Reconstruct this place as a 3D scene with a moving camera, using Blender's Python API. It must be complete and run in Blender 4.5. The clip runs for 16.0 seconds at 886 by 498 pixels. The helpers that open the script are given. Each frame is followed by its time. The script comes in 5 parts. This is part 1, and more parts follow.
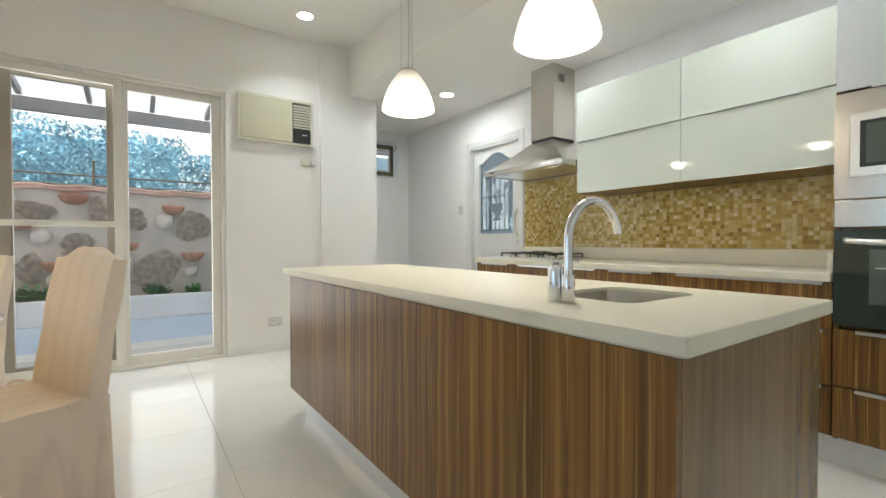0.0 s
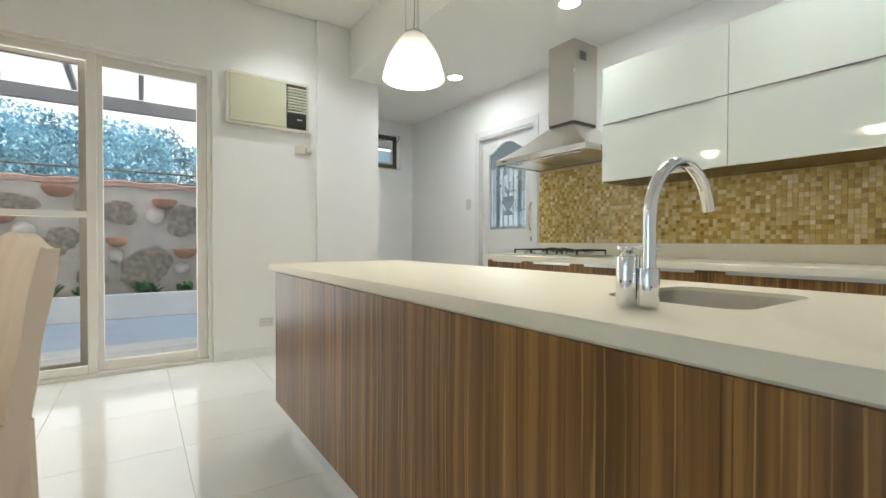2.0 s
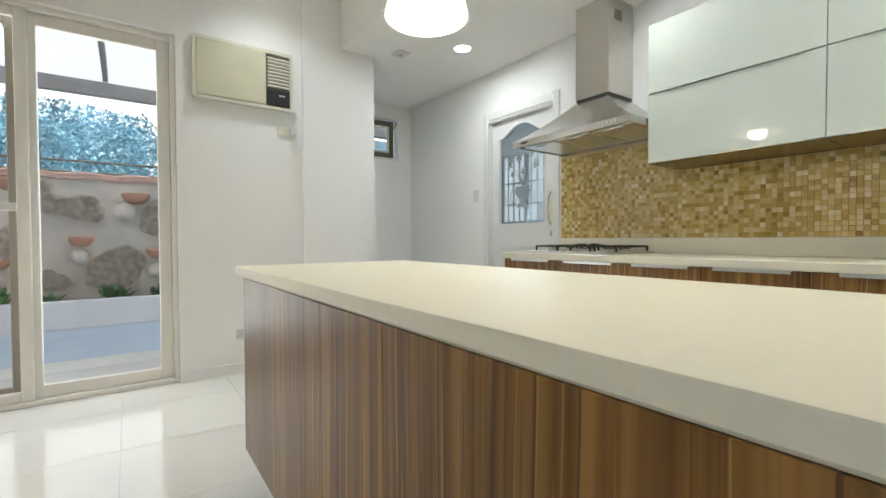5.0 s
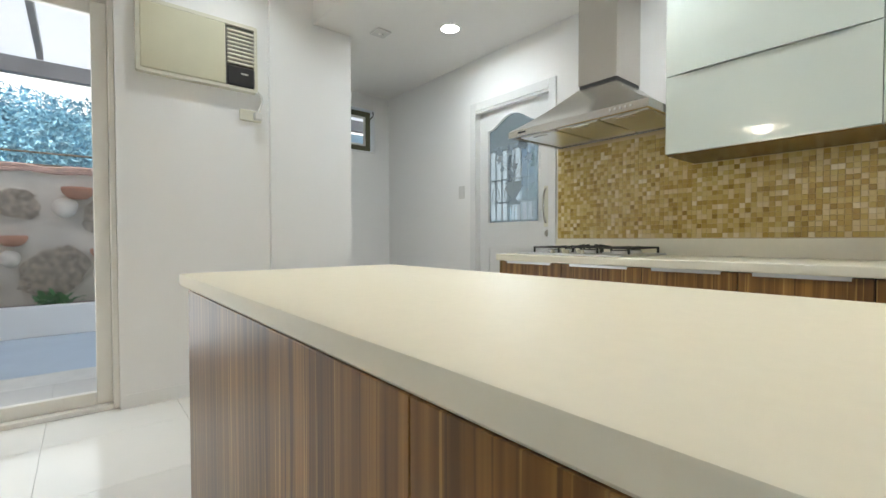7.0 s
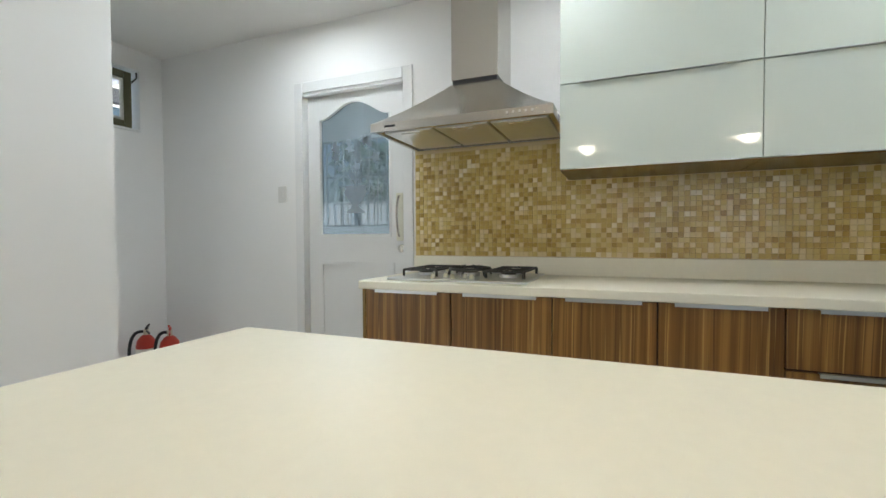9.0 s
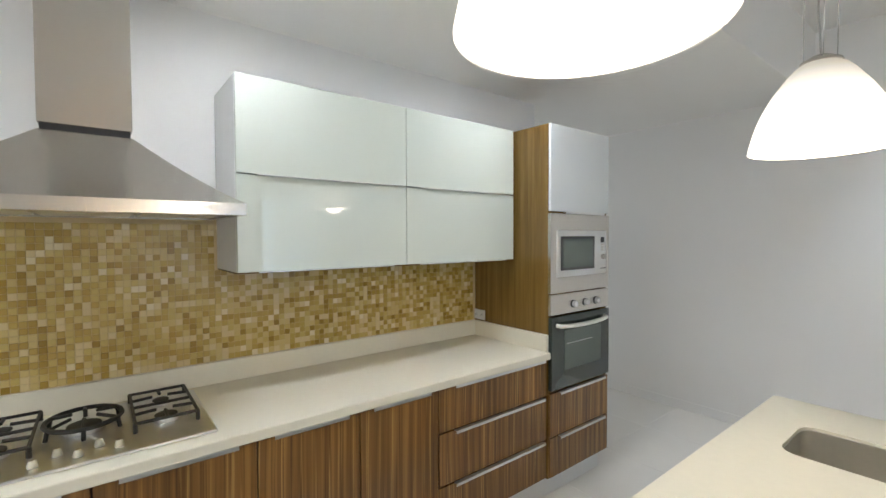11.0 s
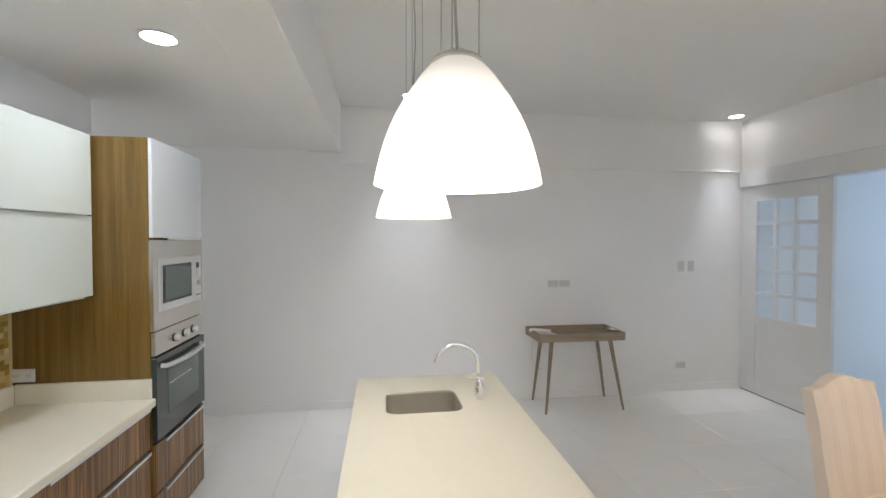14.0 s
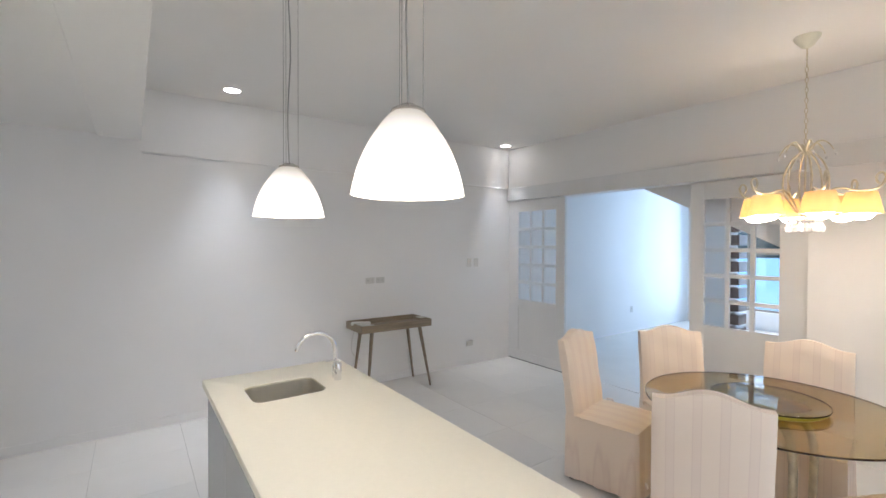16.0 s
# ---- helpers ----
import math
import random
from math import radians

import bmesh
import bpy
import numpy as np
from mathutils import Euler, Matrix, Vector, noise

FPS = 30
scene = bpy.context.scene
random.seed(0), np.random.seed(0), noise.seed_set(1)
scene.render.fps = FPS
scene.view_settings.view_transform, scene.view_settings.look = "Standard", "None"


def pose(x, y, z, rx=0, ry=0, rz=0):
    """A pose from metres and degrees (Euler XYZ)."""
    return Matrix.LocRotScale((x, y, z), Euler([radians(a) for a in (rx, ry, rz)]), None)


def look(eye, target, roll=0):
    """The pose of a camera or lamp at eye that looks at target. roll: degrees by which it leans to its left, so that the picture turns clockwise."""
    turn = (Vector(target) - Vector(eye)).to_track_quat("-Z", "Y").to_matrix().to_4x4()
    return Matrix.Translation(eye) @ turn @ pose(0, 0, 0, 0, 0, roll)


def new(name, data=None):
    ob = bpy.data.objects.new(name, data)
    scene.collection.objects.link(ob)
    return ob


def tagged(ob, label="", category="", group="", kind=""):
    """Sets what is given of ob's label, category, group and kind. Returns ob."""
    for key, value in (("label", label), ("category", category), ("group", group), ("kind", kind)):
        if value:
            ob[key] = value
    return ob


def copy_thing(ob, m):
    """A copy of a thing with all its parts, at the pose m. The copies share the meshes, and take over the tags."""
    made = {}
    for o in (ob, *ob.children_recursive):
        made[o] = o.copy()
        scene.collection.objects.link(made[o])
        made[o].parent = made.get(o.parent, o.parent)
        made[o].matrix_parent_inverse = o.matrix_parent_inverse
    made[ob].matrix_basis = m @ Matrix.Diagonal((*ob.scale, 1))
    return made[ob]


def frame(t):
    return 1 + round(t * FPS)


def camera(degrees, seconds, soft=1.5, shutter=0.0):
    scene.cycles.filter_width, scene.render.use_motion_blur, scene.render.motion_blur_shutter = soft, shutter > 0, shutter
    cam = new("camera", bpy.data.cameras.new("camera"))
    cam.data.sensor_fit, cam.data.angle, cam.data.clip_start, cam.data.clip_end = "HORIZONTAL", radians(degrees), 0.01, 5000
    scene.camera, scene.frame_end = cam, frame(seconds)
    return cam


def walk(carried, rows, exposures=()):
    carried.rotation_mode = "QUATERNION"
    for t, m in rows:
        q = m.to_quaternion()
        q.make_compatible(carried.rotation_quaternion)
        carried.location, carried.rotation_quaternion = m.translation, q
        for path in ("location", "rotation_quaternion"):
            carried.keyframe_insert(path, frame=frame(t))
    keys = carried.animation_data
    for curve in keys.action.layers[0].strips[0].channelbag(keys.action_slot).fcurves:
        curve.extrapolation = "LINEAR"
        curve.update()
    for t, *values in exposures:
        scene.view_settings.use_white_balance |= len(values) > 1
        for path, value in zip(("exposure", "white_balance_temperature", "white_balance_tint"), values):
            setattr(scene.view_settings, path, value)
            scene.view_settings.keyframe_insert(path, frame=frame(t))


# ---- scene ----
cam = camera(90.8, 16.0)
PATH = [
    (0, (0.469, 0.306, 1.031), (1.622, 1.94, 0.999), -0.1),
    (0.5, (0.514, 0.38, 1.017), (1.665, 2.015, 0.986), -0.0),
    (1, (0.555, 0.455, 1.007), (1.702, 2.093, 0.975), 0.0),
    (1.5, (0.6, 0.538, 0.995), (1.744, 2.178, 0.965), 0.1),
    (2, (0.648, 0.623, 0.989), (1.79, 2.265, 0.957), 0.2),
    (2.5, (0.693, 0.706, 0.983), (1.834, 2.348, 0.946), 0.2),
    (3.5, (0.771, 0.876, 0.975), (1.919, 2.513, 0.934), -0.1),
    (4, (0.803, 0.963, 0.978), (1.952, 2.599, 0.935), -0.2),
    (6.5, (0.959, 1.399, 0.978), (2.196, 2.97, 0.936), -0.1),
    (7, (0.988, 1.485, 0.98), (2.258, 3.028, 0.936), -0.1),
    (7.5, (1.012, 1.568, 0.982), (2.323, 3.078, 0.933), -0.1),
    (8, (1.039, 1.661, 0.99), (2.405, 3.121, 0.929), -0.2),
    (8.5, (1.125, 1.945, 1.0), (2.712, 3.161, 0.948), -0.1),
    (9, (1.193, 2.238, 1.098), (3.046, 2.987, 1.044), -0.3),
    (9.5, (1.275, 2.478, 1.256), (3.262, 2.699, 1.195), -0.5),
    (10, (1.345, 2.67, 1.396), (3.311, 2.308, 1.336), -0.6),
    (12.5, (1.602, 3.105, 1.619), (2.436, 1.288, 1.566), -0.0),
    (13, (1.635, 3.145, 1.636), (2.306, 1.262, 1.579), -0.3),
    (13.5, (1.688, 3.182, 1.639), (2.181, 1.245, 1.592), -0.2),
    (14, (1.897, 3.272, 1.688), (1.623, 1.291, 1.643), -0.0),
    (14.5, (2.222, 3.395, 1.675), (1.232, 1.658, 1.638), 0.2),
    (15, (2.277, 3.427, 1.67), (1.212, 1.734, 1.638), 0.1),
    (15.5, (2.327, 3.461, 1.665), (1.211, 1.802, 1.634), 0.15),
    (16, (2.364, 3.492, 1.66), (1.206, 1.862, 1.631), 0.2),
]
EXPOSURES = [(0.0, 0.62, 7400, 8), (4.0, 0.58, 7250, 7), (6.5, 0.54, 7150, 8), (9.0, 0.44, 6950, 8), (10.0, 0.62, 7000, 11), (12.5, 0.56, 6950, 13), (14.0, 0.62, 6950, 15), (16.0, 0.60, 6850, 17)]
walk(cam, [(t, look(eye, target, roll)) for t, eye, target, roll in PATH], EXPOSURES)

# ---- plan, metres ----
EAST, ALC_N, EAST_END = 3.68, 5.72, 0.28      # kitchen wall, its alcove, where it stops
SOUTH, WEST, NORTH = -1.15, -2.10, 4.60       # dining walls
HIGH, LOW = 3.0, 2.54                         # ceilings
BEAM0, BEAM1 = 2.30, 2.60                     # beam between them
PIL_X0, PIL_X1, PIL_Y = 1.99, 2.60, 4.56
TOP, SLAB = 0.87, 0.04

# ---- world and lights ----
world = bpy.data.worlds.new("world")
scene.world = world
world.use_nodes = True
wn = world.node_tree.nodes
sky = wn.new("ShaderNodeTexSky")
sky.sky_type, sky.sun_disc = "NISHITA", False
sky.sun_elevation, sky.sun_rotation = radians(60), radians(225)
sky.dust_density = 4.0
wn["Background"].inputs[1].default_value = 0.15
world.node_tree.links.new(sky.outputs[0], wn["Background"].inputs[0])
sun = new("sun", bpy.data.lights.new("sun", "SUN"))
sun.data.energy, sun.data.angle, sun.data.color = 4.6, radians(14), (1, 0.97, 0.93)
sun.matrix_world = look((-4, 3, 10), (0, 7, 0))

def area_lamp(name, eye, target, w, h, watts, colour=(1, 1, 1)):
    d = bpy.data.lights.new(name, "AREA")
    d.shape, d.size, d.size_y, d.energy, d.color = "RECTANGLE", w, h, watts, colour
    o = new(name, d)
    o.matrix_world = look(eye, target)
    return o

def point_lamp(name, at, watts, colour, r=0.04):
    d = bpy.data.lights.new(name, "POINT")
    d.energy, d.color, d.shadow_soft_size = watts, colour, r
    o = new(name, d)
    o.location = at
    return o

DAY, LED, WARM = (0.80, 0.90, 1.0), (0.76, 0.87, 1.0), (1.0, 0.93, 0.84)
area_lamp("daylight_garden", (0.4, 4.80, 1.3), (0.4, 0, 1.0), 1.3, 2.1, 12, DAY)
area_lamp("daylight_porch", (5.5, 5.6, 1.75), (3.8, 4.4, 1.3), 2.0, 1.0, 55, DAY)
# fill lamp added in the closed passage to brighten it; no window there
area_lamp("daylight_passage", (5.9, -0.43, 1.5), (3.0, -0.5, 1.2), 1.1, 1.8, 5.5, DAY)
area_lamp("daylight_west_room", (-7.2, 0.6, 1.5), (0, 0.6, 1.3), 3.0, 2.2, 48, (0.46, 0.70, 1.0))
DOWNLIGHTS = [(2.85, 1.22, LOW + 0.02), (2.97, 2.52, LOW + 0.02), (3.13, 4.0, LOW + 0.02), (1.70, 4.12, HIGH), (1.64, -0.75, HIGH), (-1.85, -0.95, HIGH)]
DOWN_POWER = [(4.2, 175), (4.0, 175), (6.2, 175), (3.0, 110), (2.4, 62), (1.2, 48)]   # watts, spread
for (x, y, z), (watts, spread) in zip(DOWNLIGHTS, DOWN_POWER):
    d = bpy.data.lights.new("downlight_lamp", "AREA")
    d.shape, d.size, d.energy, d.color, d.spread = "DISK", 0.13, watts, LED, radians(spread)
    new("downlight_lamp", d).matrix_world = look((x, y, z - 0.022), (x, y + 0.001, 0))
PENDANTS = [(1.761, 2.480), (1.764, 1.402)]
for x, y in PENDANTS:
    point_lamp("pendant_lamp", (x, y, 1.80), 3.6, WARM, 0.06)

# ---- materials ----
def mat(name, colour, rough=0.5, metal=0.0, vary=0.06, scale=6.0, bump=0.0, bscale=200.0, gloss=0.5, coat=0.0, rvary=0.0):
    m = bpy.data.materials.new(name)
    m.use_nodes = True
    n, l = m.node_tree.nodes, m.node_tree.links
    p = n["Principled BSDF"]
    p.inputs["Roughness"].default_value, p.inputs["Metallic"].default_value = rough, metal
    p.inputs["Specular IOR Level"].default_value, p.inputs["Coat Weight"].default_value = gloss, coat
    p.inputs["Base Color"].default_value = (*colour, 1)
    tc = n.new("ShaderNodeTexCoord")
    if vary:
        a = n.new("ShaderNodeTexNoise")
        a.inputs["Scale"].default_value, a.inputs["Detail"].default_value = scale, 5
        r = n.new("ShaderNodeValToRGB")
        r.color_ramp.elements[0].position, r.color_ramp.elements[1].position = 0.3, 0.7
        r.color_ramp.elements[0].color = (*[c * (1 - vary) for c in colour], 1)
        r.color_ramp.elements[1].color = (*[min(1, c * (1 + vary)) for c in colour], 1)
        l.new(tc.outputs["Object"], a.inputs["Vector"])
        l.new(a.outputs["Fac"], r.inputs["Fac"])
        l.new(r.outputs["Color"], p.inputs["Base Color"])
        if rvary:
            mr = n.new("ShaderNodeMapRange")
            mr.inputs["To Min"].default_value, mr.inputs["To Max"].default_value = rough - rvary, rough + rvary
            l.new(a.outputs["Fac"], mr.inputs["Value"])
            l.new(mr.outputs["Result"], p.inputs["Roughness"])
    if bump:
        b, q = n.new("ShaderNodeBump"), n.new("ShaderNodeTexNoise")
        q.inputs["Scale"].default_value, q.inputs["Detail"].default_value = bscale, 3
        b.inputs["Strength"].default_value, b.inputs["Distance"].default_value = bump, 0.002
        l.new(tc.outputs["Object"], q.inputs["Vector"])
        l.new(q.outputs["Fac"], b.inputs["Height"])
        l.new(b.outputs["Normal"], p.inputs["Normal"])
    return m

def emit(name, colour, strength):
    m = bpy.data.materials.new(name)
    m.use_nodes = True
    n = m.node_tree.nodes
    e = n.new("ShaderNodeEmission")
    e.inputs[0].default_value, e.inputs[1].default_value = (*colour, 1), strength
    m.node_tree.links.new(e.outputs[0], n["Material Output"].inputs[0])
    return m

def striped(name, cols, across, along, rough, coat=0.0, axes=(1, 1, 0), length=(0, 0, 1), rand=37.0, glossy=0.5):
    """Vertical grain: noise pressed along one axis, with a colour ramp."""
    m = bpy.data.materials.new(name)
    m.use_nodes = True
    n, l = m.node_tree.nodes, m.node_tree.links
    p = n["Principled BSDF"]
    p.inputs["Roughness"].default_value, p.inputs["Coat Weight"].default_value = rough, coat
    p.inputs["Specular IOR Level"].default_value = glossy
    tc, oi = n.new("ShaderNodeTexCoord"), n.new("ShaderNodeObjectInfo")
    def dot(v):
        d = n.new("ShaderNodeVectorMath")
        d.operation = "DOT_PRODUCT"
        d.inputs[1].default_value = v
        l.new(tc.outputs["Object"], d.inputs[0])
        return d.outputs["Value"]
    def math_(op, a, b):
        k = n.new("ShaderNodeMath")
        k.operation = op
        for i, v in enumerate((a, b)):
            if isinstance(v, (int, float)):
                k.inputs[i].default_value = v
            else:
                l.new(v, k.inputs[i])
        return k.outputs[0]
    u = math_("ADD", math_("MULTIPLY", dot(axes), across), math_("MULTIPLY", oi.outputs["Random"], rand))
    v = math_("MULTIPLY", dot(length), along)
    c = n.new("ShaderNodeCombineXYZ")
    l.new(u, c.inputs[0])
    l.new(v, c.inputs[1])
    a, b = n.new("ShaderNodeTexNoise"), n.new("ShaderNodeTexNoise")
    a.inputs["Scale"].default_value, a.inputs["Detail"].default_value, a.inputs["Roughness"].default_value = 1.0, 4, 0.7
    b.inputs["Scale"].default_value, b.inputs["Detail"].default_value = 0.22, 2
    l.new(c.outputs[0], a.inputs["Vector"])
    l.new(c.outputs[0], b.inputs["Vector"])
    f = math_("ADD", math_("MULTIPLY", a.outputs["Fac"], 0.7), math_("MULTIPLY", b.outputs["Fac"], 0.3))
    r = n.new("ShaderNodeValToRGB")
    e = r.color_ramp.elements
    e[0].position, e[0].color = cols[0][0], (*cols[0][1], 1)
    e[1].position, e[1].color = cols[-1][0], (*cols[-1][1], 1)
    for pos, col in cols[1:-1]:
        k = e.new(pos)
        k.color = (*col, 1)
    l.new(f, r.inputs["Fac"])
    l.new(r.outputs["Color"], p.inputs["Base Color"])
    bp = n.new("ShaderNodeBump")
    bp.inputs["Strength"].default_value, bp.inputs["Distance"].default_value = 0.12, 0.001
    l.new(f, bp.inputs["Height"])
    l.new(bp.outputs["Normal"], p.inputs["Normal"])
    return m

def glass(name, colour=(1, 1, 1), rough=0.0, mix=0.1):
    """Thin pane: mostly clear, with a mirror's share by Fresnel."""
    m = bpy.data.materials.new(name)
    m.use_nodes = True
    n, l = m.node_tree.nodes, m.node_tree.links
    n.remove(n["Principled BSDF"])
    t, g, x, f = n.new("ShaderNodeBsdfTransparent"), n.new("ShaderNodeBsdfGlossy"), n.new("ShaderNodeMixShader"), n.new("ShaderNodeLayerWeight")
    pw, ad = n.new("ShaderNodeMath"), n.new("ShaderNodeMath")
    pw.operation, ad.operation = "POWER", "MULTIPLY_ADD"
    pw.inputs[1].default_value, ad.inputs[1].default_value, ad.inputs[2].default_value = 4.0, 0.8, mix * 0.4
    t.inputs[0].default_value = (*colour, 1)
    g.inputs["Roughness"].default_value = rough
    l.new(f.outputs["Facing"], pw.inputs[0])
    l.new(pw.outputs[0], ad.inputs[0])
    l.new(ad.outputs[0], x.inputs[0])
    l.new(t.outputs[0], x.inputs[1])
    l.new(g.outputs[0], x.inputs[2])
    l.new(x.outputs[0], n["Material Output"].inputs[0])
    return m

def shade_mat(name, colour, through_share=0.6, glow=0.0, glow_top=0.0, glow_low=-0.1):
    """Translucent glass; bulb light can be painted in as emission fading towards the cap."""
    m = bpy.data.materials.new(name)
    m.use_nodes = True
    n, l = m.node_tree.nodes, m.node_tree.links
    n.remove(n["Principled BSDF"])
    t, d, x, g, y = (n.new("ShaderNodeBsdfTranslucent"), n.new("ShaderNodeBsdfDiffuse"), n.new("ShaderNodeMixShader"),
                     n.new("ShaderNodeBsdfGlossy"), n.new("ShaderNodeMixShader"))
    t.inputs[0].default_value = d.inputs[0].default_value = (*colour, 1)
    g.inputs["Roughness"].default_value = 0.15
    x.inputs[0].default_value, y.inputs[0].default_value = 1 - through_share, 0.05
    l.new(t.outputs[0], x.inputs[1])
    l.new(d.outputs[0], x.inputs[2])
    l.new(x.outputs[0], y.inputs[1])
    l.new(g.outputs[0], y.inputs[2])
    out = y.outputs[0]
    if glow:
        e, a, tc, sp, mr = (n.new("ShaderNodeEmission"), n.new("ShaderNodeAddShader"), n.new("ShaderNodeTexCoord"),
                            n.new("ShaderNodeSeparateXYZ"), n.new("ShaderNodeMapRange"))
        e.inputs[0].default_value = (1.0, 0.93, 0.82, 1)
        for k, v in (("From Min", glow_low), ("From Max", glow_top), ("To Min", glow), ("To Max", glow * 0.1)):
            mr.inputs[k].default_value = v
        l.new(tc.outputs["Object"], sp.inputs[0])
        l.new(sp.outputs["Z"], mr.inputs["Value"])
        l.new(mr.outputs["Result"], e.inputs[1])
        l.new(out, a.inputs[0])
        l.new(e.outputs[0], a.inputs[1])
        out = a.outputs[0]
    l.new(out, n["Material Output"].inputs[0])
    return m

PAINT = mat("wall_paint", (0.90, 0.895, 0.88), 0.56, vary=0.015, scale=1.2, bump=0.08, bscale=90, rvary=0.05)
CEIL = mat("ceiling_paint", (0.88, 0.865, 0.83), 0.55, vary=0.015, scale=1.0, bump=0.05, bscale=120)
TRIM = mat("white_enamel", (0.80, 0.80, 0.79), 0.28, vary=0.02, scale=3)
TILE = mat("polished_tile", (0.86, 0.845, 0.81), 0.12, vary=0.02, scale=2.5, gloss=0.42, rvary=0.03)
GROUT = mat("tile_joint", (0.74, 0.73, 0.69), 0.7, vary=0.08, scale=9)
STONE = mat("solid_surface", (0.82, 0.78, 0.65), 0.5, vary=0.012, scale=40, gloss=0.35)
def zebrano(name):
    """Brown veneer: soft broad bands, with sparse fine pale and dark lines that waver a little."""
    m = bpy.data.materials.new(name)
    m.use_nodes = True
    n, l = m.node_tree.nodes, m.node_tree.links
    p = n["Principled BSDF"]
    p.inputs["Roughness"].default_value = 0.34
    tc, oi, sep = n.new("ShaderNodeTexCoord"), n.new("ShaderNodeObjectInfo"), n.new("ShaderNodeSeparateXYZ")
    l.new(tc.outputs["Object"], sep.inputs[0])
    def calc(op, a, b, c=None):
        k = n.new("ShaderNodeMath")
        k.operation = op
        for i, v in enumerate((a, b) if c is None else (a, b, c)):
            if isinstance(v, (int, float)):
                k.inputs[i].default_value = v
            else:
                l.new(v, k.inputs[i])
        return k.outputs[0]
    wave = n.new("ShaderNodeTexNoise")
    wave.inputs["Scale"].default_value, wave.inputs["Detail"].default_value = 2.2, 1
    l.new(tc.outputs["Object"], wave.inputs["Vector"])
    side = calc("ADD", calc("ADD", sep.outputs["X"], sep.outputs["Y"]), calc("MULTIPLY", wave.outputs["Fac"], 0.02))
    side = calc("MULTIPLY_ADD", oi.outputs["Random"], 7.0, side)
    def lines(across, along, detail):
        c, k = n.new("ShaderNodeCombineXYZ"), n.new("ShaderNodeTexNoise")
        l.new(calc("MULTIPLY", side, across), c.inputs[0])
        l.new(calc("MULTIPLY", sep.outputs["Z"], along), c.inputs[1])
        k.inputs["Scale"].default_value, k.inputs["Detail"].default_value = 1.0, detail
        l.new(c.outputs[0], k.inputs["Vector"])
        return k.outputs["Fac"]
    def ramp(fac, stops):
        k = n.new("ShaderNodeValToRGB")
        e = k.color_ramp.elements
        e[0].position, e[0].color, e[1].position, e[1].color = stops[0][0], (*stops[0][1], 1), stops[-1][0], (*stops[-1][1], 1)
        for pos, col in stops[1:-1]:
            e.new(pos).color = (*col, 1)
        l.new(fac, k.inputs["Fac"])
        return k.outputs["Color"]
    def mixed(fac, a, b):
        k = n.new("ShaderNodeMix")
        k.data_type = "RGBA"
        l.new(fac, k.inputs["Factor"])
        l.new(a, k.inputs["A"])
        if isinstance(b, tuple):
            k.inputs["B"].default_value = (*b, 1)
        else:
            l.new(b, k.inputs["B"])
        return k.outputs["Result"]
    broad = ramp(lines(38, 0.5, 3), [(0.34, (0.125, 0.053, 0.012)), (0.50, (0.215, 0.100, 0.025)), (0.66, (0.34, 0.172, 0.047))])
    dark = ramp(lines(150, 0.9, 1), [(0.28, (0.7, 0.7, 0.7)), (0.40, (0, 0, 0))])
    pale = ramp(lines(120, 1.1, 1), [(0.60, (0, 0, 0)), (0.70, (0.5, 0.5, 0.5))])
    col = mixed(pale, mixed(dark, broad, (0.060, 0.022, 0.006)), (0.66, 0.40, 0.13))
    l.new(col, p.inputs["Base Color"])
    return m
ZEBRA = zebrano("zebrano_veneer")
OLIVE = striped("walnut_veneer", [(0.3, (0.105, 0.056, 0.014)), (0.5, (0.20, 0.115, 0.028)), (0.7, (0.29, 0.175, 0.048))], 34, 1.1, 0.26)
GLOSSW = mat("white_glass_front", (0.68, 0.725, 0.66), 0.02, vary=0.006, scale=1, gloss=0.5, coat=0.0)
MATTEW = mat("white_lacquer_front", (0.74, 0.76, 0.76), 0.12, vary=0.01, scale=1)
ALU = mat("brushed_aluminium", (0.74, 0.74, 0.73), 0.3, 1.0, vary=0.015, scale=60)
STEEL = mat("brushed_steel", (0.63, 0.60, 0.56), 0.24, 1.0, vary=0.015, scale=60)
CHROME = mat("polished_chrome", (0.84, 0.85, 0.87), 0.04, 1.0, vary=0)
# greenish reflection of the bright room is mixed into both glass colours
BLACKGL = mat("black_oven_glass", (0.030, 0.043, 0.034), 0.05, vary=0.1, scale=3, gloss=0.8)
OVENWIN = mat("oven_window", (0.11, 0.14, 0.12), 0.08, vary=0.1, scale=3, gloss=0.8)
IRON = mat("black_cast_iron", (0.02, 0.018, 0.014), 0.5, vary=0.2, scale=30, bump=0.2)
BLACK = mat("black_plastic", (0.02, 0.02, 0.022), 0.35, vary=0.1, scale=10)
CREAM = mat("yellowed_plastic", (0.66, 0.63, 0.47), 0.42, vary=0.03, scale=5)
CREAM2 = mat("pale_plastic", (0.74, 0.72, 0.60), 0.42, vary=0.03, scale=5)
PLATE = mat("socket_plastic", (0.70, 0.69, 0.66), 0.35, vary=0.02, scale=5)
UPVC = mat("cream_door_frame", (0.86, 0.84, 0.79), 0.35, vary=0.03, scale=4)
GREYFR = mat("taupe_door_frame", (0.36, 0.32, 0.27), 0.4, vary=0.05, scale=6)
DARKFR = mat("bronze_frame", (0.09, 0.08, 0.06), 0.4, vary=0.1, scale=6)
PANE = glass("clear_pane")
SMOKE = glass("bronze_table_glass", (0.78, 0.69, 0.49), 0.0, 0.1)
FROST = glass("etched_pane", (0.56, 0.62, 0.66), 0.05, 0.3)
TINTED = glass("blue_tinted_pane", (0.50, 0.72, 0.92), 0.0, 0.1)
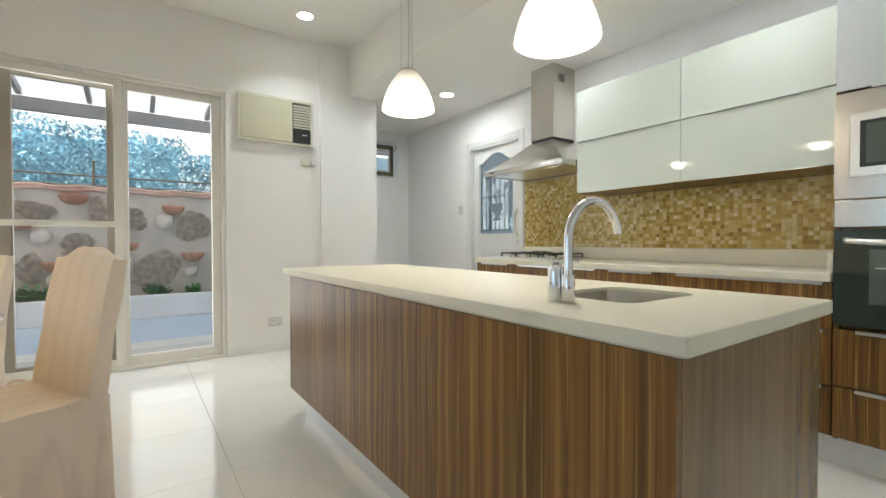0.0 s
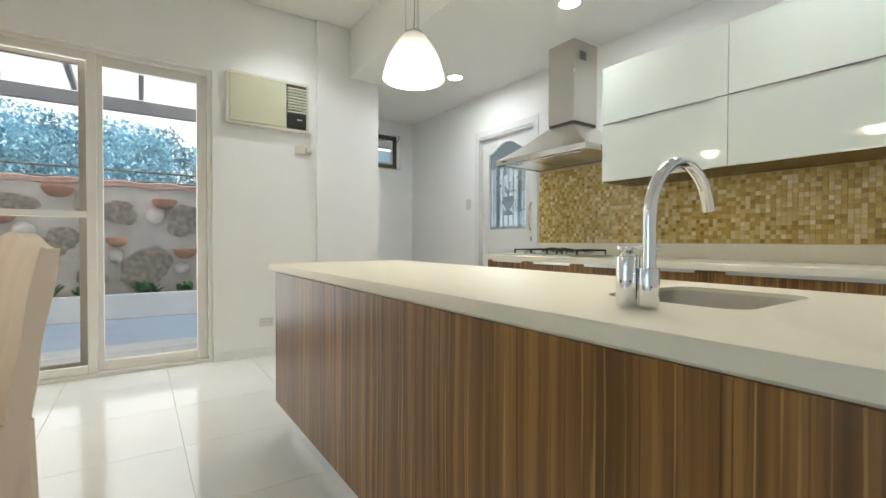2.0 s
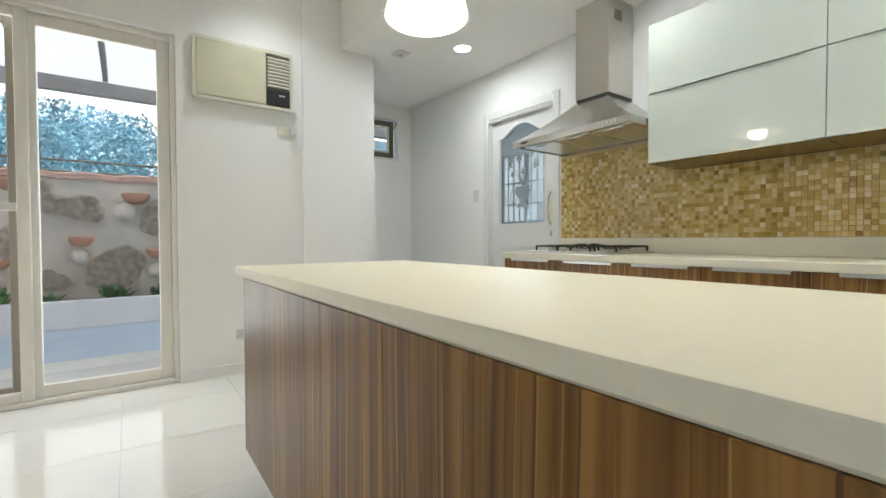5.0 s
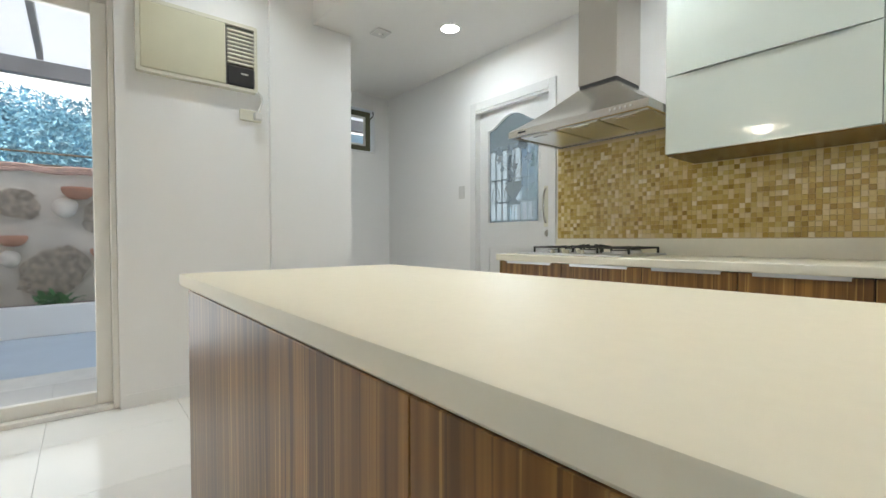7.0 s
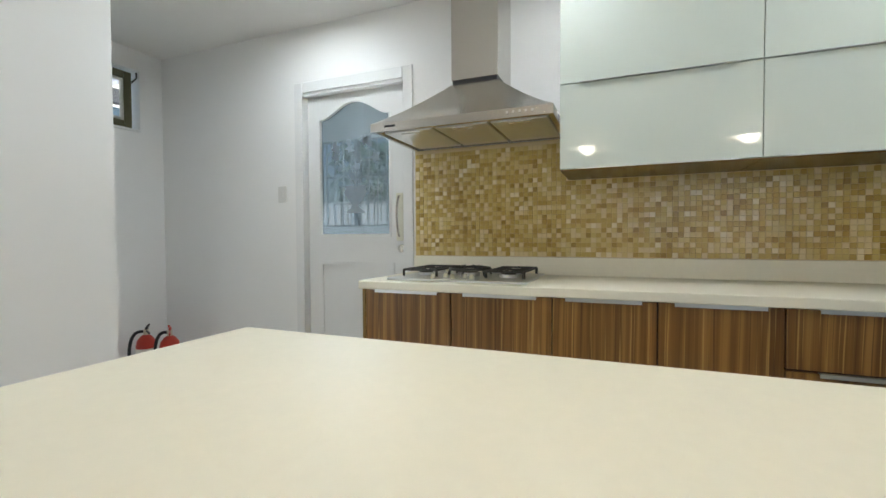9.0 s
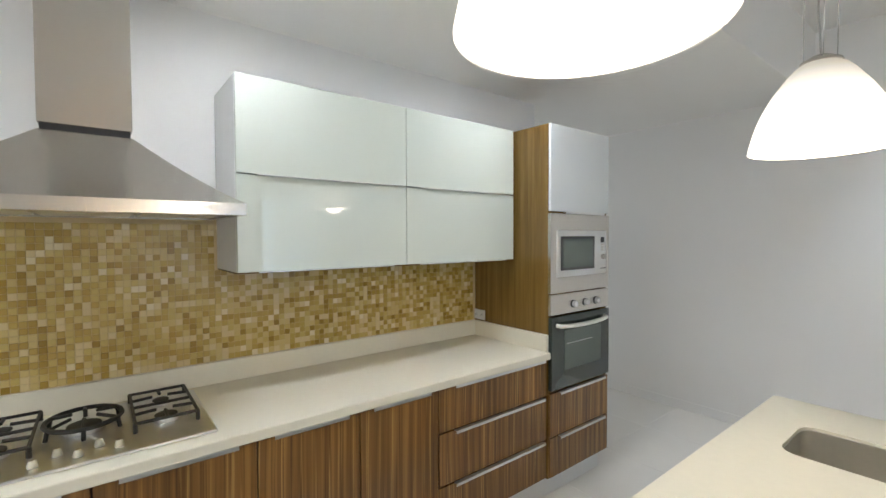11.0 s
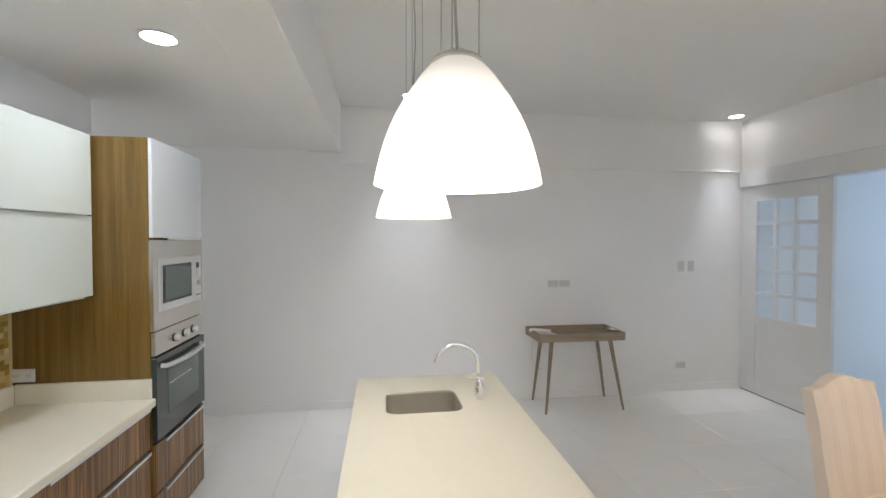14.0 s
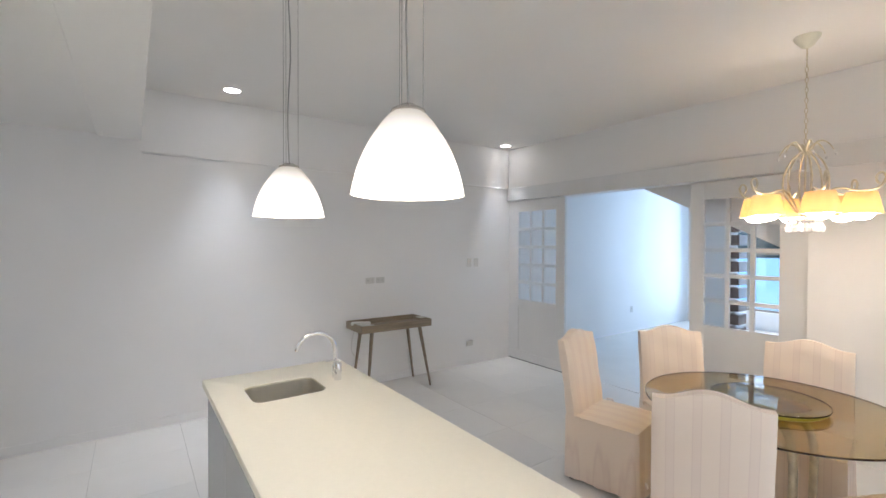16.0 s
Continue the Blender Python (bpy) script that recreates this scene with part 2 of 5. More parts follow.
SHRUB = mat("shrub_leaf", (0.10, 0.20, 0.15), 0.5, vary=0.45, scale=3)
OPAL = shade_mat("opal_glass", (0.93, 0.915, 0.87), 0.03, 1.1, -0.03, -0.17)
AMBERSH = shade_mat("amber_glass", (0.92, 0.74, 0.46), 0.33)
LEDM = emit("led_diffuser", (0.93, 0.97, 1.0), 12)
BULB = emit("lamp_bulb", (1.0, 0.90, 0.74), 17)
BRASS = mat("antique_cream_metal", (0.66, 0.60, 0.47), 0.3, 0.45, vary=0.15, scale=20)
CRYSTAL = mat("crystal", (0.95, 0.95, 0.96), 0.12, 0.25, vary=0, gloss=1.0, coat=1.0)
WIRE = mat("steel_wire", (0.45, 0.44, 0.42), 0.4, 0.8, vary=0)
OAK = striped("grey_oak", [(0.3, (0.20, 0.150, 0.100)), (0.5, (0.30, 0.235, 0.165)), (0.7, (0.38, 0.31, 0.225))], 3, 60, 0.5, axes=(1, 0, 0), length=(0, 1, 1))
def cloth_mat(name, base, band, line, pitch):
    """Woven cover with soft vertical bands and fine lines between them."""
    m = mat(name, base, 0.85, vary=0, bump=0.25, bscale=900, gloss=0.15)
    n, l = m.node_tree.nodes, m.node_tree.links
    tc, sep, k, fr, r = n.new("ShaderNodeTexCoord"), n.new("ShaderNodeSeparateXYZ"), n.new("ShaderNodeMath"), n.new("ShaderNodeMath"), n.new("ShaderNodeValToRGB")
    k.operation, k.inputs[1].default_value, fr.operation = "DIVIDE", pitch, "FRACT"
    l.new(tc.outputs["Object"], sep.inputs[0])
    l.new(sep.outputs["Y"], k.inputs[0])
    l.new(k.outputs[0], fr.inputs[0])
    l.new(fr.outputs[0], r.inputs["Fac"])
    e = r.color_ramp.elements
    e[0].position, e[0].color, e[1].position, e[1].color = 0.0, (*base, 1), 1.0, (*base, 1)
    for pos, col in ((0.30, base), (0.33, line), (0.36, band), (0.62, band), (0.65, line), (0.68, base)):
        e.new(pos).color = (*col, 1)
    l.new(r.outputs["Color"], n["Principled BSDF"].inputs["Base Color"])
    return m
FABRIC = cloth_mat("striped_slipcover", (0.90, 0.78, 0.67), (0.875, 0.75, 0.65), (0.82, 0.69, 0.60), 0.105)
RED = mat("red_enamel", (0.55, 0.05, 0.03), 0.3, vary=0.08, scale=10)
LABEL = mat("paper_label", (0.72, 0.70, 0.62), 0.6, vary=0.05, scale=20)
RUBBER = mat("black_rubber", (0.025, 0.025, 0.025), 0.6, vary=0.1)
CONC = mat("painted_concrete", (0.50, 0.60, 0.70), 0.55, vary=0.06, scale=2.5, bump=0.3, bscale=40)
PLANTER = mat("white_planter_render", (0.80, 0.80, 0.80), 0.6, vary=0.04, scale=4, bump=0.2)
GWALL = mat("garden_wall_render", (0.62, 0.57, 0.51), 0.85, vary=0.18, scale=2.2, bump=0.7, bscale=18)
ROCK = mat("dark_wall_stone", (0.42, 0.36, 0.30), 0.85, vary=0.4, scale=14, bump=1.0, bscale=26)
TERRA = mat("terracotta", (0.50, 0.26, 0.18), 0.8, vary=0.15, scale=12)
COPING = mat("clay_coping", (0.62, 0.42, 0.36), 0.8, vary=0.2, scale=12)
LEAF = mat("broad_leaf", (0.06, 0.22, 0.07), 0.45, vary=0.4, scale=5)
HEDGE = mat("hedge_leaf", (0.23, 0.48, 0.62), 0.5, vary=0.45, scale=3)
SOIL = mat("soil", (0.09, 0.06, 0.04), 0.95, vary=0.3, scale=12)
RAFTER = mat("grey_steel_beam", (0.32, 0.31, 0.31), 0.5, vary=0.06, scale=5)
SHEET = shade_mat("translucent_roof_sheet", (0.74, 0.78, 0.84), 0.75)
TREAD = mat("dark_tread", (0.16, 0.10, 0.08), 0.35, vary=0.25, scale=9)
GRILLE = mat("white_iron_grille", (0.75, 0.76, 0.78), 0.4, vary=0.03)

def mosaic_mat(name, source):
    m = mat(name, (0.3, 0.2, 0.05), 0.22, vary=0, gloss=0.5)
    n, l = m.node_tree.nodes, m.node_tree.links
    p = n["Principled BSDF"]
    r = n.new("ShaderNodeValToRGB")
    r.color_ramp.interpolation = "CONSTANT"
    cols = [(0.0, (0.47, 0.325, 0.080)), (0.18, (0.62, 0.47, 0.19)), (0.34, (0.41, 0.27, 0.055)), (0.48, (0.57, 0.42, 0.135)),
            (0.62, (0.50, 0.355, 0.090)), (0.76, (0.69, 0.55, 0.28)), (0.90, (0.32, 0.20, 0.036)), (0.96, (0.77, 0.66, 0.40))]
    e = r.color_ramp.elements
    e[0].position, e[0].color = 0, (*cols[0][1], 1)
    e[1].position, e[1].color = cols[1][0], (*cols[1][1], 1)
    for pos, col in cols[2:]:
        e.new(pos).color = (*col, 1)
    if source == "island":
        g = n.new("ShaderNodeNewGeometry")
        l.new(g.outputs["Random Per Island"], r.inputs["Fac"])
    else:
        g = n.new("ShaderNodeObjectInfo")
        l.new(g.outputs["Random"], r.inputs["Fac"])
    l.new(r.outputs["Color"], p.inputs["Base Color"])
    return m

MOSAIC, MOSAIC_ONE = mosaic_mat("mosaic_glass", "island"), mosaic_mat("mosaic_glass_single", "object")

# ---- mesh helpers ----
ORIG = {}

def thing(name, at=(0, 0, 0), label="", category="", group="", kind=""):
    o = new(name)
    o.location = at
    o.empty_display_size = 0.1
    ORIG[o] = Vector(at)
    return tagged(o, label, category, group, kind)

def mesh_of(name, bm, material, smooth=False):
    bmesh.ops.recalc_face_normals(bm, faces=bm.faces)
    me = bpy.data.meshes.new(name)
    bm.to_mesh(me)
    bm.free()
    me.materials.append(material)
    if smooth:
        me.shade_smooth()
        me.set_sharp_from_angle(angle=radians(38))
    return me

def part(name, bm, material, parent, label="", smooth=False, kind=""):
    """One mesh under a thing or a part; bm is in the place's own metres."""
    off = ORIG.get(parent, Vector())
    bmesh.ops.translate(bm, verts=bm.verts, vec=-off)
    o = new(name, mesh_of(name, bm, material, smooth))
    o.parent = parent
    ORIG[o] = off
    return tagged(o, label, "", "", kind)

def solid(name, bm, material, label="", category="", group="", kind="", smooth=False, at=None):
    if at is not None:
        bmesh.ops.translate(bm, verts=bm.verts, vec=-Vector(at))
    o = new(name, mesh_of(name, bm, material, smooth))
    if at is not None:
        o.location = at
    ORIG[o] = Vector(at or (0, 0, 0))
    return tagged(o, label, category, group, kind)

def box(x0, x1, y0, y1, z0, z1, bev=0.0, bm=None, seg=1):
    b = bmesh.new()
    bmesh.ops.create_cube(b, size=1, matrix=Matrix.Translation(((x0 + x1) / 2, (y0 + y1) / 2, (z0 + z1) / 2)) @ Matrix.Diagonal((abs(x1 - x0), abs(y1 - y0), abs(z1 - z0), 1)))
    if bev:
        bmesh.ops.bevel(b, geom=b.edges[:], offset=bev, segments=seg, affect="EDGES", profile=0.5)
    return join(bm, b)

def join(bm, b):
    if bm is None:
        return b
    me = bpy.data.meshes.new("tmp")
    b.to_mesh(me)
    b.free()
    bm.from_mesh(me)
    bpy.data.meshes.remove(me)
    return bm

def cyl(p, r, h, axis="z", seg=24, r2=None, bm=None, bev=0.0):
    b = bmesh.new()
    turn = {"z": Matrix(), "x": Matrix.Rotation(radians(90), 4, "Y"), "y": Matrix.Rotation(radians(-90), 4, "X")}[axis]
    bmesh.ops.create_cone(b, cap_ends=True, segments=seg, radius1=r, radius2=r if r2 is None else r2, depth=h,
                          matrix=Matrix.Translation(p) @ turn @ Matrix.Translation((0, 0, h / 2)))
    if bev:
        rim = [e for e in b.edges if len(e.link_faces) == 2 and any(len(f.verts) > 4 for f in e.link_faces)]
        bmesh.ops.bevel(b, geom=rim, offset=bev, segments=2, affect="EDGES", profile=0.5)
    return join(bm, b)

def lathe(profile, at, seg=32, bm=None, open_=True):
    """Turns (radius, height) pairs round a vertical axis at `at`."""
    b = bmesh.new()
    rings = []
    for r, z in profile:
        rings.append([b.verts.new((at[0] + r * math.cos(2 * math.pi * i / seg), at[1] + r * math.sin(2 * math.pi * i / seg), at[2] + z)) for i in range(seg)])
    for a, c in zip(rings, rings[1:]):
        for i in range(seg):
            b.faces.new((a[i], a[(i + 1) % seg], c[(i + 1) % seg], c[i]))
    if not open_:
        b.faces.new(rings[0])
        b.faces.new(rings[-1])
    return join(bm, b)

def tube(pts, r, seg=8, bm=None):
    b = bmesh.new()
    pts = [Vector(p) for p in pts]
    rs = r if isinstance(r, (list, tuple)) else [r] * len(pts)
    rings, up = [], Vector((0.13, 0.31, 0.94)).normalized()
    for i, p in enumerate(pts):
        d = (pts[min(i + 1, len(pts) - 1)] - pts[max(i - 1, 0)]).normalized()
        side = d.cross(up)
        if side.length < 0.05:
            side = d.cross(Vector((1, 0, 0)))
        side.normalize()
        up = side.cross(d).normalized()
        rings.append([b.verts.new(p + (side * math.cos(a) + up * math.sin(a)) * rs[i]) for a in [2 * math.pi * k / seg for k in range(seg)]])
    for a, c in zip(rings, rings[1:]):
        for i in range(seg):
            b.faces.new((a[i], a[(i + 1) % seg], c[(i + 1) % seg], c[i]))
    b.faces.new(rings[0])
    b.faces.new(rings[-1])
    return join(bm, b)

def bezier(p0, p1, p2, p3, n=12):
    p0, p1, p2, p3 = map(Vector, (p0, p1, p2, p3))
    return [(1 - t) ** 3 * p0 + 3 * (1 - t) ** 2 * t * p1 + 3 * (1 - t) * t * t * p2 + t ** 3 * p3 for t in [i / n for i in range(n + 1)]]

def prism(outline, axis, a, b_, bm=None):
    """A flat outline of (u, v) pairs drawn out along an axis from a to b_."""
    b = bmesh.new()
    at = {"x": lambda u, v, w: (w, u, v), "y": lambda u, v, w: (u, w, v), "z": lambda u, v, w: (u, v, w)}[axis]
    lo, hi = [b.verts.new(at(u, v, a)) for u, v in outline], [b.verts.new(at(u, v, b_)) for u, v in outline]
    b.faces.new(lo)
    b.faces.new(hi)
    k = len(outline)
    for i in range(k):
        b.faces.new((lo[i], lo[(i + 1) % k], hi[(i + 1) % k], hi[i]))
    return join(bm, b)

def ring_prism(outer, inner, axis, a, b_, bm=None):
    """A flat frame between two outlines of equal length, drawn out along an axis."""
    b = bmesh.new()
    at = {"x": lambda u, v, w: (w, u, v), "y": lambda u, v, w: (u, w, v), "z": lambda u, v, w: (u, v, w)}[axis]
    k = len(outer)
    loops = [[b.verts.new(at(u, v, w)) for u, v in o] for w in (a, b_) for o in (outer, inner)]
    oa, ia, ob_, ib = loops
    for i in range(k):
        j = (i + 1) % k
        b.faces.new((oa[i], oa[j], ia[j], ia[i]))
        b.faces.new((ob_[i], ob_[j], ib[j], ib[i]))
        b.faces.new((oa[i], oa[j], ob_[j], ob_[i]))
        b.faces.new((ia[i], ia[j], ib[j], ib[i]))
    return join(bm, b)

def rounded(u0, u1, v0, v1, r, n=5):
    out = []
    for cu, cv, a0 in ((u1 - r, v1 - r, 0), (u0 + r, v1 - r, 90), (u0 + r, v0 + r, 180), (u1 - r, v0 + r, 270)):
        out += [(cu + r * math.cos(radians(a0 + 90 * i / n)), cv + r * math.sin(radians(a0 + 90 * i / n))) for i in range(n + 1)]
    return out

# ---- large structure ----
def wall(name, bm, material=PAINT, label="white painted plaster wall"):
    return solid(name, bm, material, label, kind="structure")

T = 0.15
solid("floor", box(-2.2, 6.0, SOUTH - 0.1, ALC_N + 0.1, -0.12, -0.006), GROUT, "pale grout bed under white tiles", kind="structure")
FLOOR = bpy.data.objects["floor"]

# east kitchen wall with the service door opening
bm = box(EAST, EAST + T, EAST_END, 3.50, 0, LOW + 0.05)
bm = box(EAST, EAST + T, 4.30, ALC_N + T, 0, LOW + 0.05, bm=bm)
bm = box(EAST, EAST + T, 3.50, 4.30, 2.085, LOW + 0.05, bm=bm)
wall("wall_east", bm)
# alcove north wall with a small high window
bm = box(PIL_X1, 2.86, ALC_N, ALC_N + T, 0, LOW + 0.05)
bm = box(3.50, EAST, ALC_N, ALC_N + T, 0, LOW + 0.05, bm=bm)
bm = box(2.86, 3.50, ALC_N, ALC_N + T, 0, 1.93, bm=bm)
bm = box(2.86, 3.50, ALC_N, ALC_N + T, 2.40, LOW + 0.05, bm=bm)
wall("wall_alcove", bm)
wall("pillar", box(PIL_X0, PIL_X1, PIL_Y, ALC_N + T, 0, HIGH), label="white painted square pillar")
# dining north wall with the patio door opening
DX0, DX1, DTOP = -1.75, 1.14, 2.365
bm = box(DX1, PIL_X0, NORTH, NORTH + 0.24, 0, HIGH)
bm = box(DX0, DX1, NORTH, NORTH + 0.24, DTOP, HIGH, bm=bm)
bm = box(WEST - T, DX0, NORTH, NORTH + 0.24, 0, HIGH, bm=bm)
wall("wall_north", bm)
# south wall, on into the passage and the west room
bm = box(-7.6, 6.0, SOUTH - T, SOUTH, 0, HIGH + 0.1)
wall("wall_south", bm)
wall("wall_ledge", box(WEST, BEAM0, SOUTH, SOUTH + 0.018, 2.43, 2.445, bev=0.003), label="thin white plaster ledge")
# west wall: opening with sliding panels, header above
OY1 = 2.32
bm = box(WEST - T, WEST, OY1, NORTH, 0, HIGH)
bm = box(WEST - T, WEST, SOUTH, OY1, 2.26, HIGH, bm=bm)
wall("wall_west", bm)
wall("door_header", box(WEST, WEST + 0.03, SOUTH + 0.001, NORTH, 2.26, 2.44, bev=0.004), TRIM, "white boxed track header over sliding panels")
# passage behind the tall cabinet
wall("wall_passage_north", box(EAST + T, 6.0, EAST_END, EAST_END + T, 0, LOW + 0.05))
wall("wall_passage_end", box(6.0, 6.15, SOUTH - T, EAST_END + T, 0, LOW + 0.05))
# ceilings and beam
solid("ceiling_dining", box(WEST - T, BEAM0 + 0.001, SOUTH - 0.01, NORTH + 0.01, HIGH, HIGH + 0.1), CEIL, "white smooth high ceiling", kind="structure")
bm = box(BEAM1, EAST + 0.002, SOUTH - 0.01, ALC_N + 0.01, LOW + 0.018, LOW + 0.12)
bm = box(EAST, 6.0, SOUTH - 0.01, EAST_END + 0.01, LOW + 0.018, LOW + 0.12, bm=bm)
solid("ceiling_kitchen", bm, CEIL, "white smooth low ceiling", kind="structure")
solid("beam", box(BEAM0, BEAM1, SOUTH, PIL_Y, LOW, HIGH + 0.05, bev=0.004), CEIL, "white plastered beam between the ceilings", kind="structure")
# unseen slab above the ceilings, added to shut out the sky
bm = box(-8.0, PIL_X0, SOUTH - 0.3, 4.85, HIGH + 0.12, HIGH + 0.25)
bm = box(PIL_X0, 6.3, SOUTH - 0.3, ALC_N + 0.15, HIGH + 0.12, HIGH + 0.25, bm=bm)
solid("roof_slab", bm, PAINT, "unseen slab added to block sky light above the ceilings", kind="structure")

# west room
solid("floor_west_room", box(-7.6, -2.2, SOUTH - 0.1, 4.2, -0.12, 0.0), TILE, "white glossy floor of the next room", kind="structure")
bm = box(-7.6, -7.45, SOUTH, 4.2, 0, 0.35)
bm = box(-7.6, -7.45, SOUTH, 4.2, 2.55, HIGH + 0.1, bm=bm)
bm = box(-7.6, -7.45, SOUTH, -0.95, 0.35, 2.55, bm=bm)
bm = box(-7.6, -7.45, 2.6, 4.2, 0.35, 2.55, bm=bm)
wall("wall_west_room", bm)
wall("wall_west_room_north", box(-7.6, WEST - T, 4.2, 4.35, 0, HIGH + 0.1))
solid("ceiling_west_room", box(-7.6, WEST - T, SOUTH, 4.2, 2.72, 2.82), CEIL, "white ceiling of the next room", kind="structure")
wall("stair_soffit", prism([(-0.1, 2.719), (2.6, 2.719), (2.6, 1.36)], "x", -3.3, -2.32), label="white sloping underside of a stair")

# ---- sliding patio door ----
def frame_rect(x0, x1, z0, z1, w, y0, y1, bev=0.004):
    bm = box(x0, x0 + w, y0, y1, z0, z1, bev)
    bm = box(x1 - w, x1, y0, y1, z0, z1, bev, bm)
    bm = box(x0 + w, x1 - w, y0, y1, z0, z0 + w, bev, bm)
    return box(x0 + w, x1 - w, y0, y1, z1 - w, z1, bev, bm)

bm = frame_rect(DX0, DX1, 0, DTOP, 0.03, NORTH + 0.09, NORTH + 0.25)
door = solid("door_patio", bm, UPVC, "cream framed sliding patio door, glass panels closed", kind="structure")
part("fixed_panel", frame_rect(0.36, 1.11, 0.03, 2.335, 0.075, 4.735, 4.775), UPVC, door)
part("pane", box(0.435, 1.035, 4.752, 4.757, 0.105, 2.26), PANE, door, "clear glass pane")
part("grey_sliding_panel", frame_rect(-0.33, 0.36, 0.03, 2.335, 0.07, 4.80, 4.835), GREYFR, door, "taupe aluminium panel frame")
part("pane", box(-0.26, 0.29, 4.815, 4.82, 0.10, 2.265), PANE, door, "clear glass pane")
bm = frame_rect(-0.40, 0.40, 0.03, 2.335, 0.06, 4.70, 4.73)
bm = box(-0.34, 0.34, 4.702, 4.728, 1.155, 1.20, 0.003, bm)
part("screen_panel", bm, UPVC, door, "cream screen frame with a crossbar")
bm = frame_rect(-1.10, -0.40, 0.03, 2.335, 0.07, 4.735, 4.77)
part("left_panel", bm, UPVC, door)
part("pane", box(-1.03, -0.47, 4.75, 4.755, 0.10, 2.265), PANE, door, "clear glass pane")
part("left_panel", frame_rect(-1.72, -1.10, 0.03, 2.335, 0.07, 4.80, 4.835), UPVC, door)
part("pane", box(-1.65, -1.17, 4.815, 4.82, 0.10, 2.265), PANE, door, "clear glass pane")
part("latch", box(-0.385, -0.362, 4.69, 4.70, 1.01, 1.10, 0.003), PLATE, door, "small white door latch")
door.location.y = -0.055
for o in door.children:
    if o.name.startswith("pane"):
        o.visible_shadow = False

# ---- garden ----
solid("patio", box(-9, 9, 4.86, 7.62, -0.12, -0.02), CONC, "pale painted concrete patio", kind="structure")
solid("ground", box(-400, 400, 8.2, 400, -0.3, -0.05), SOIL, "garden soil beyond the wall", kind="structure")
solid("planter", box(-5, 4.5, 7.58, 7.68, -0.02, 0.30, 0.01), PLANTER, "long white rendered planter kerb", "planter")
solid("planter_soil", box(-5, 4.5, 7.68, 8.12, -0.02, 0.26), SOIL, "dark planter soil", kind="structure")
gw = solid("garden_wall", box(-5, 4.5, 8.12, 8.35, 0, 1.74), GWALL, "weathered rendered garden wall with relief stones", kind="structure")
rnd = random.Random(7)
bm = bmesh.new()
for row in range(2):
    pts = [(-5 + 0.12 * i, 8.10, 1.755 + row * 0.035 + 0.012 * math.sin(i * 1.4 + row)) for i in range(80)]
    bm = tube(pts, 0.026, 6, bm)
part("coping", bm, COPING, gw, "wavy clay coping")

def stone_relief(cx, cz, w, h, seed, taper=0.0):
    """A rounded slab of layered dark stone, uneven in outline, with broken courses in relief."""
    r = random.Random(seed)
    def reach(a):
        return 1 + 0.13 * math.sin(2 * a + seed) + 0.10 * math.sin(3 * a + seed * 2.3) + 0.05 * math.sin(7 * a + seed)
    def narrow(dz):
        return 1 - taper * dz / h
    outline = [(cx + w / 2 * reach(a) * math.cos(a) * narrow(h / 2 * math.sin(a)), cz + h / 2 * reach(a) * math.sin(a)) for a in [k * 2 * math.pi / 40 for k in range(40)]]
    bm = prism(outline, "y", 8.095, 8.135)
    n = int(h * 1.2 / 0.024)
    for k in range(n):
        z = cz - h * 0.6 + h * 1.2 * (k + 0.5) / n
        x = cx - w * 0.65
        while x < cx + w * 0.65:
            s_ = r.uniform(0.03, 0.10)
            mx = x + s_ / 2
            a = math.atan2((z - cz) / h, (mx - cx) / w / narrow(z - cz))
            if math.hypot((mx - cx) / (w / 2) / narrow(z - cz), (z - cz) / (h / 2)) < reach(a) * 0.97:
                zz = z + 0.012 * math.sin(mx * 9 + seed)
                d = r.uniform(0.004, 0.028)
                bm = prism([(x, zz - 0.006), (x + s_ * 0.3, zz - 0.011), (x + s_ * 0.8, zz - 0.009), (x + s_, zz), (x + s_ * 0.7, zz + 0.010), (x + s_ * 0.2, zz + 0.009)], "y", 8.092 - d, 8.096, bm)
            x += s_ + 0.005
    part("stone", bm, ROCK, gw, "layered dark stone relief")

for i, (cx, cz, w, h, taper) in enumerate([(0.74, 0.64, 0.60, 0.56, 0.55), (1.22, 1.28, 0.44, 0.50, -0.1), (0.40, 1.38, 0.42, 0.36, 0.25), (-0.60, 1.46, 0.42, 0.24, 0.0),
                                           (0.05, 1.48, 0.24, 0.34, 0.1), (-0.66, 0.70, 0.30, 0.36, 0.4), (-0.18, 0.99, 0.36, 0.36, -0.2), (1.98, 0.75, 0.5, 0.5, 0.2),
                                           (-1.35, 1.1, 0.6, 0.5, 0.1), (0.12, 0.50, 0.32, 0.26, 0.2), (1.60, 0.50, 0.3, 0.24, 0.1)]):
    stone_relief(cx, cz, w, h, i, taper)

def bowl(x, z, r):
    bm = lathe([(0.01, -0.6 * r), (0.55 * r, -0.52 * r), (0.85 * r, -0.25 * r), (r, 0), (1.06 * r, 0.03), (1.0 * r, 0.05), (0.9 * r, 0.0), (0.5 * r, -0.3 * r), (0.01, -0.36 * r)], (0, 0, 0), 20)
    o = solid("terracotta_bowl", bm, TERRA, "terracotta half bowl fixed on the garden wall", "flower pot", "bowls on the garden wall", smooth=True)
    o.location = (x, 8.03, z)
for x, z, r in [(-0.20, 1.64, 0.16), (0.95, 1.53, 0.145), (1.20, 0.83, 0.15), (-0.38, 0.73, 0.165), (0.40, 0.98, 0.12), (-0.74, 1.28, 0.15), (2.1, 1.3, 0.16)]:
    bowl(x, z, r)
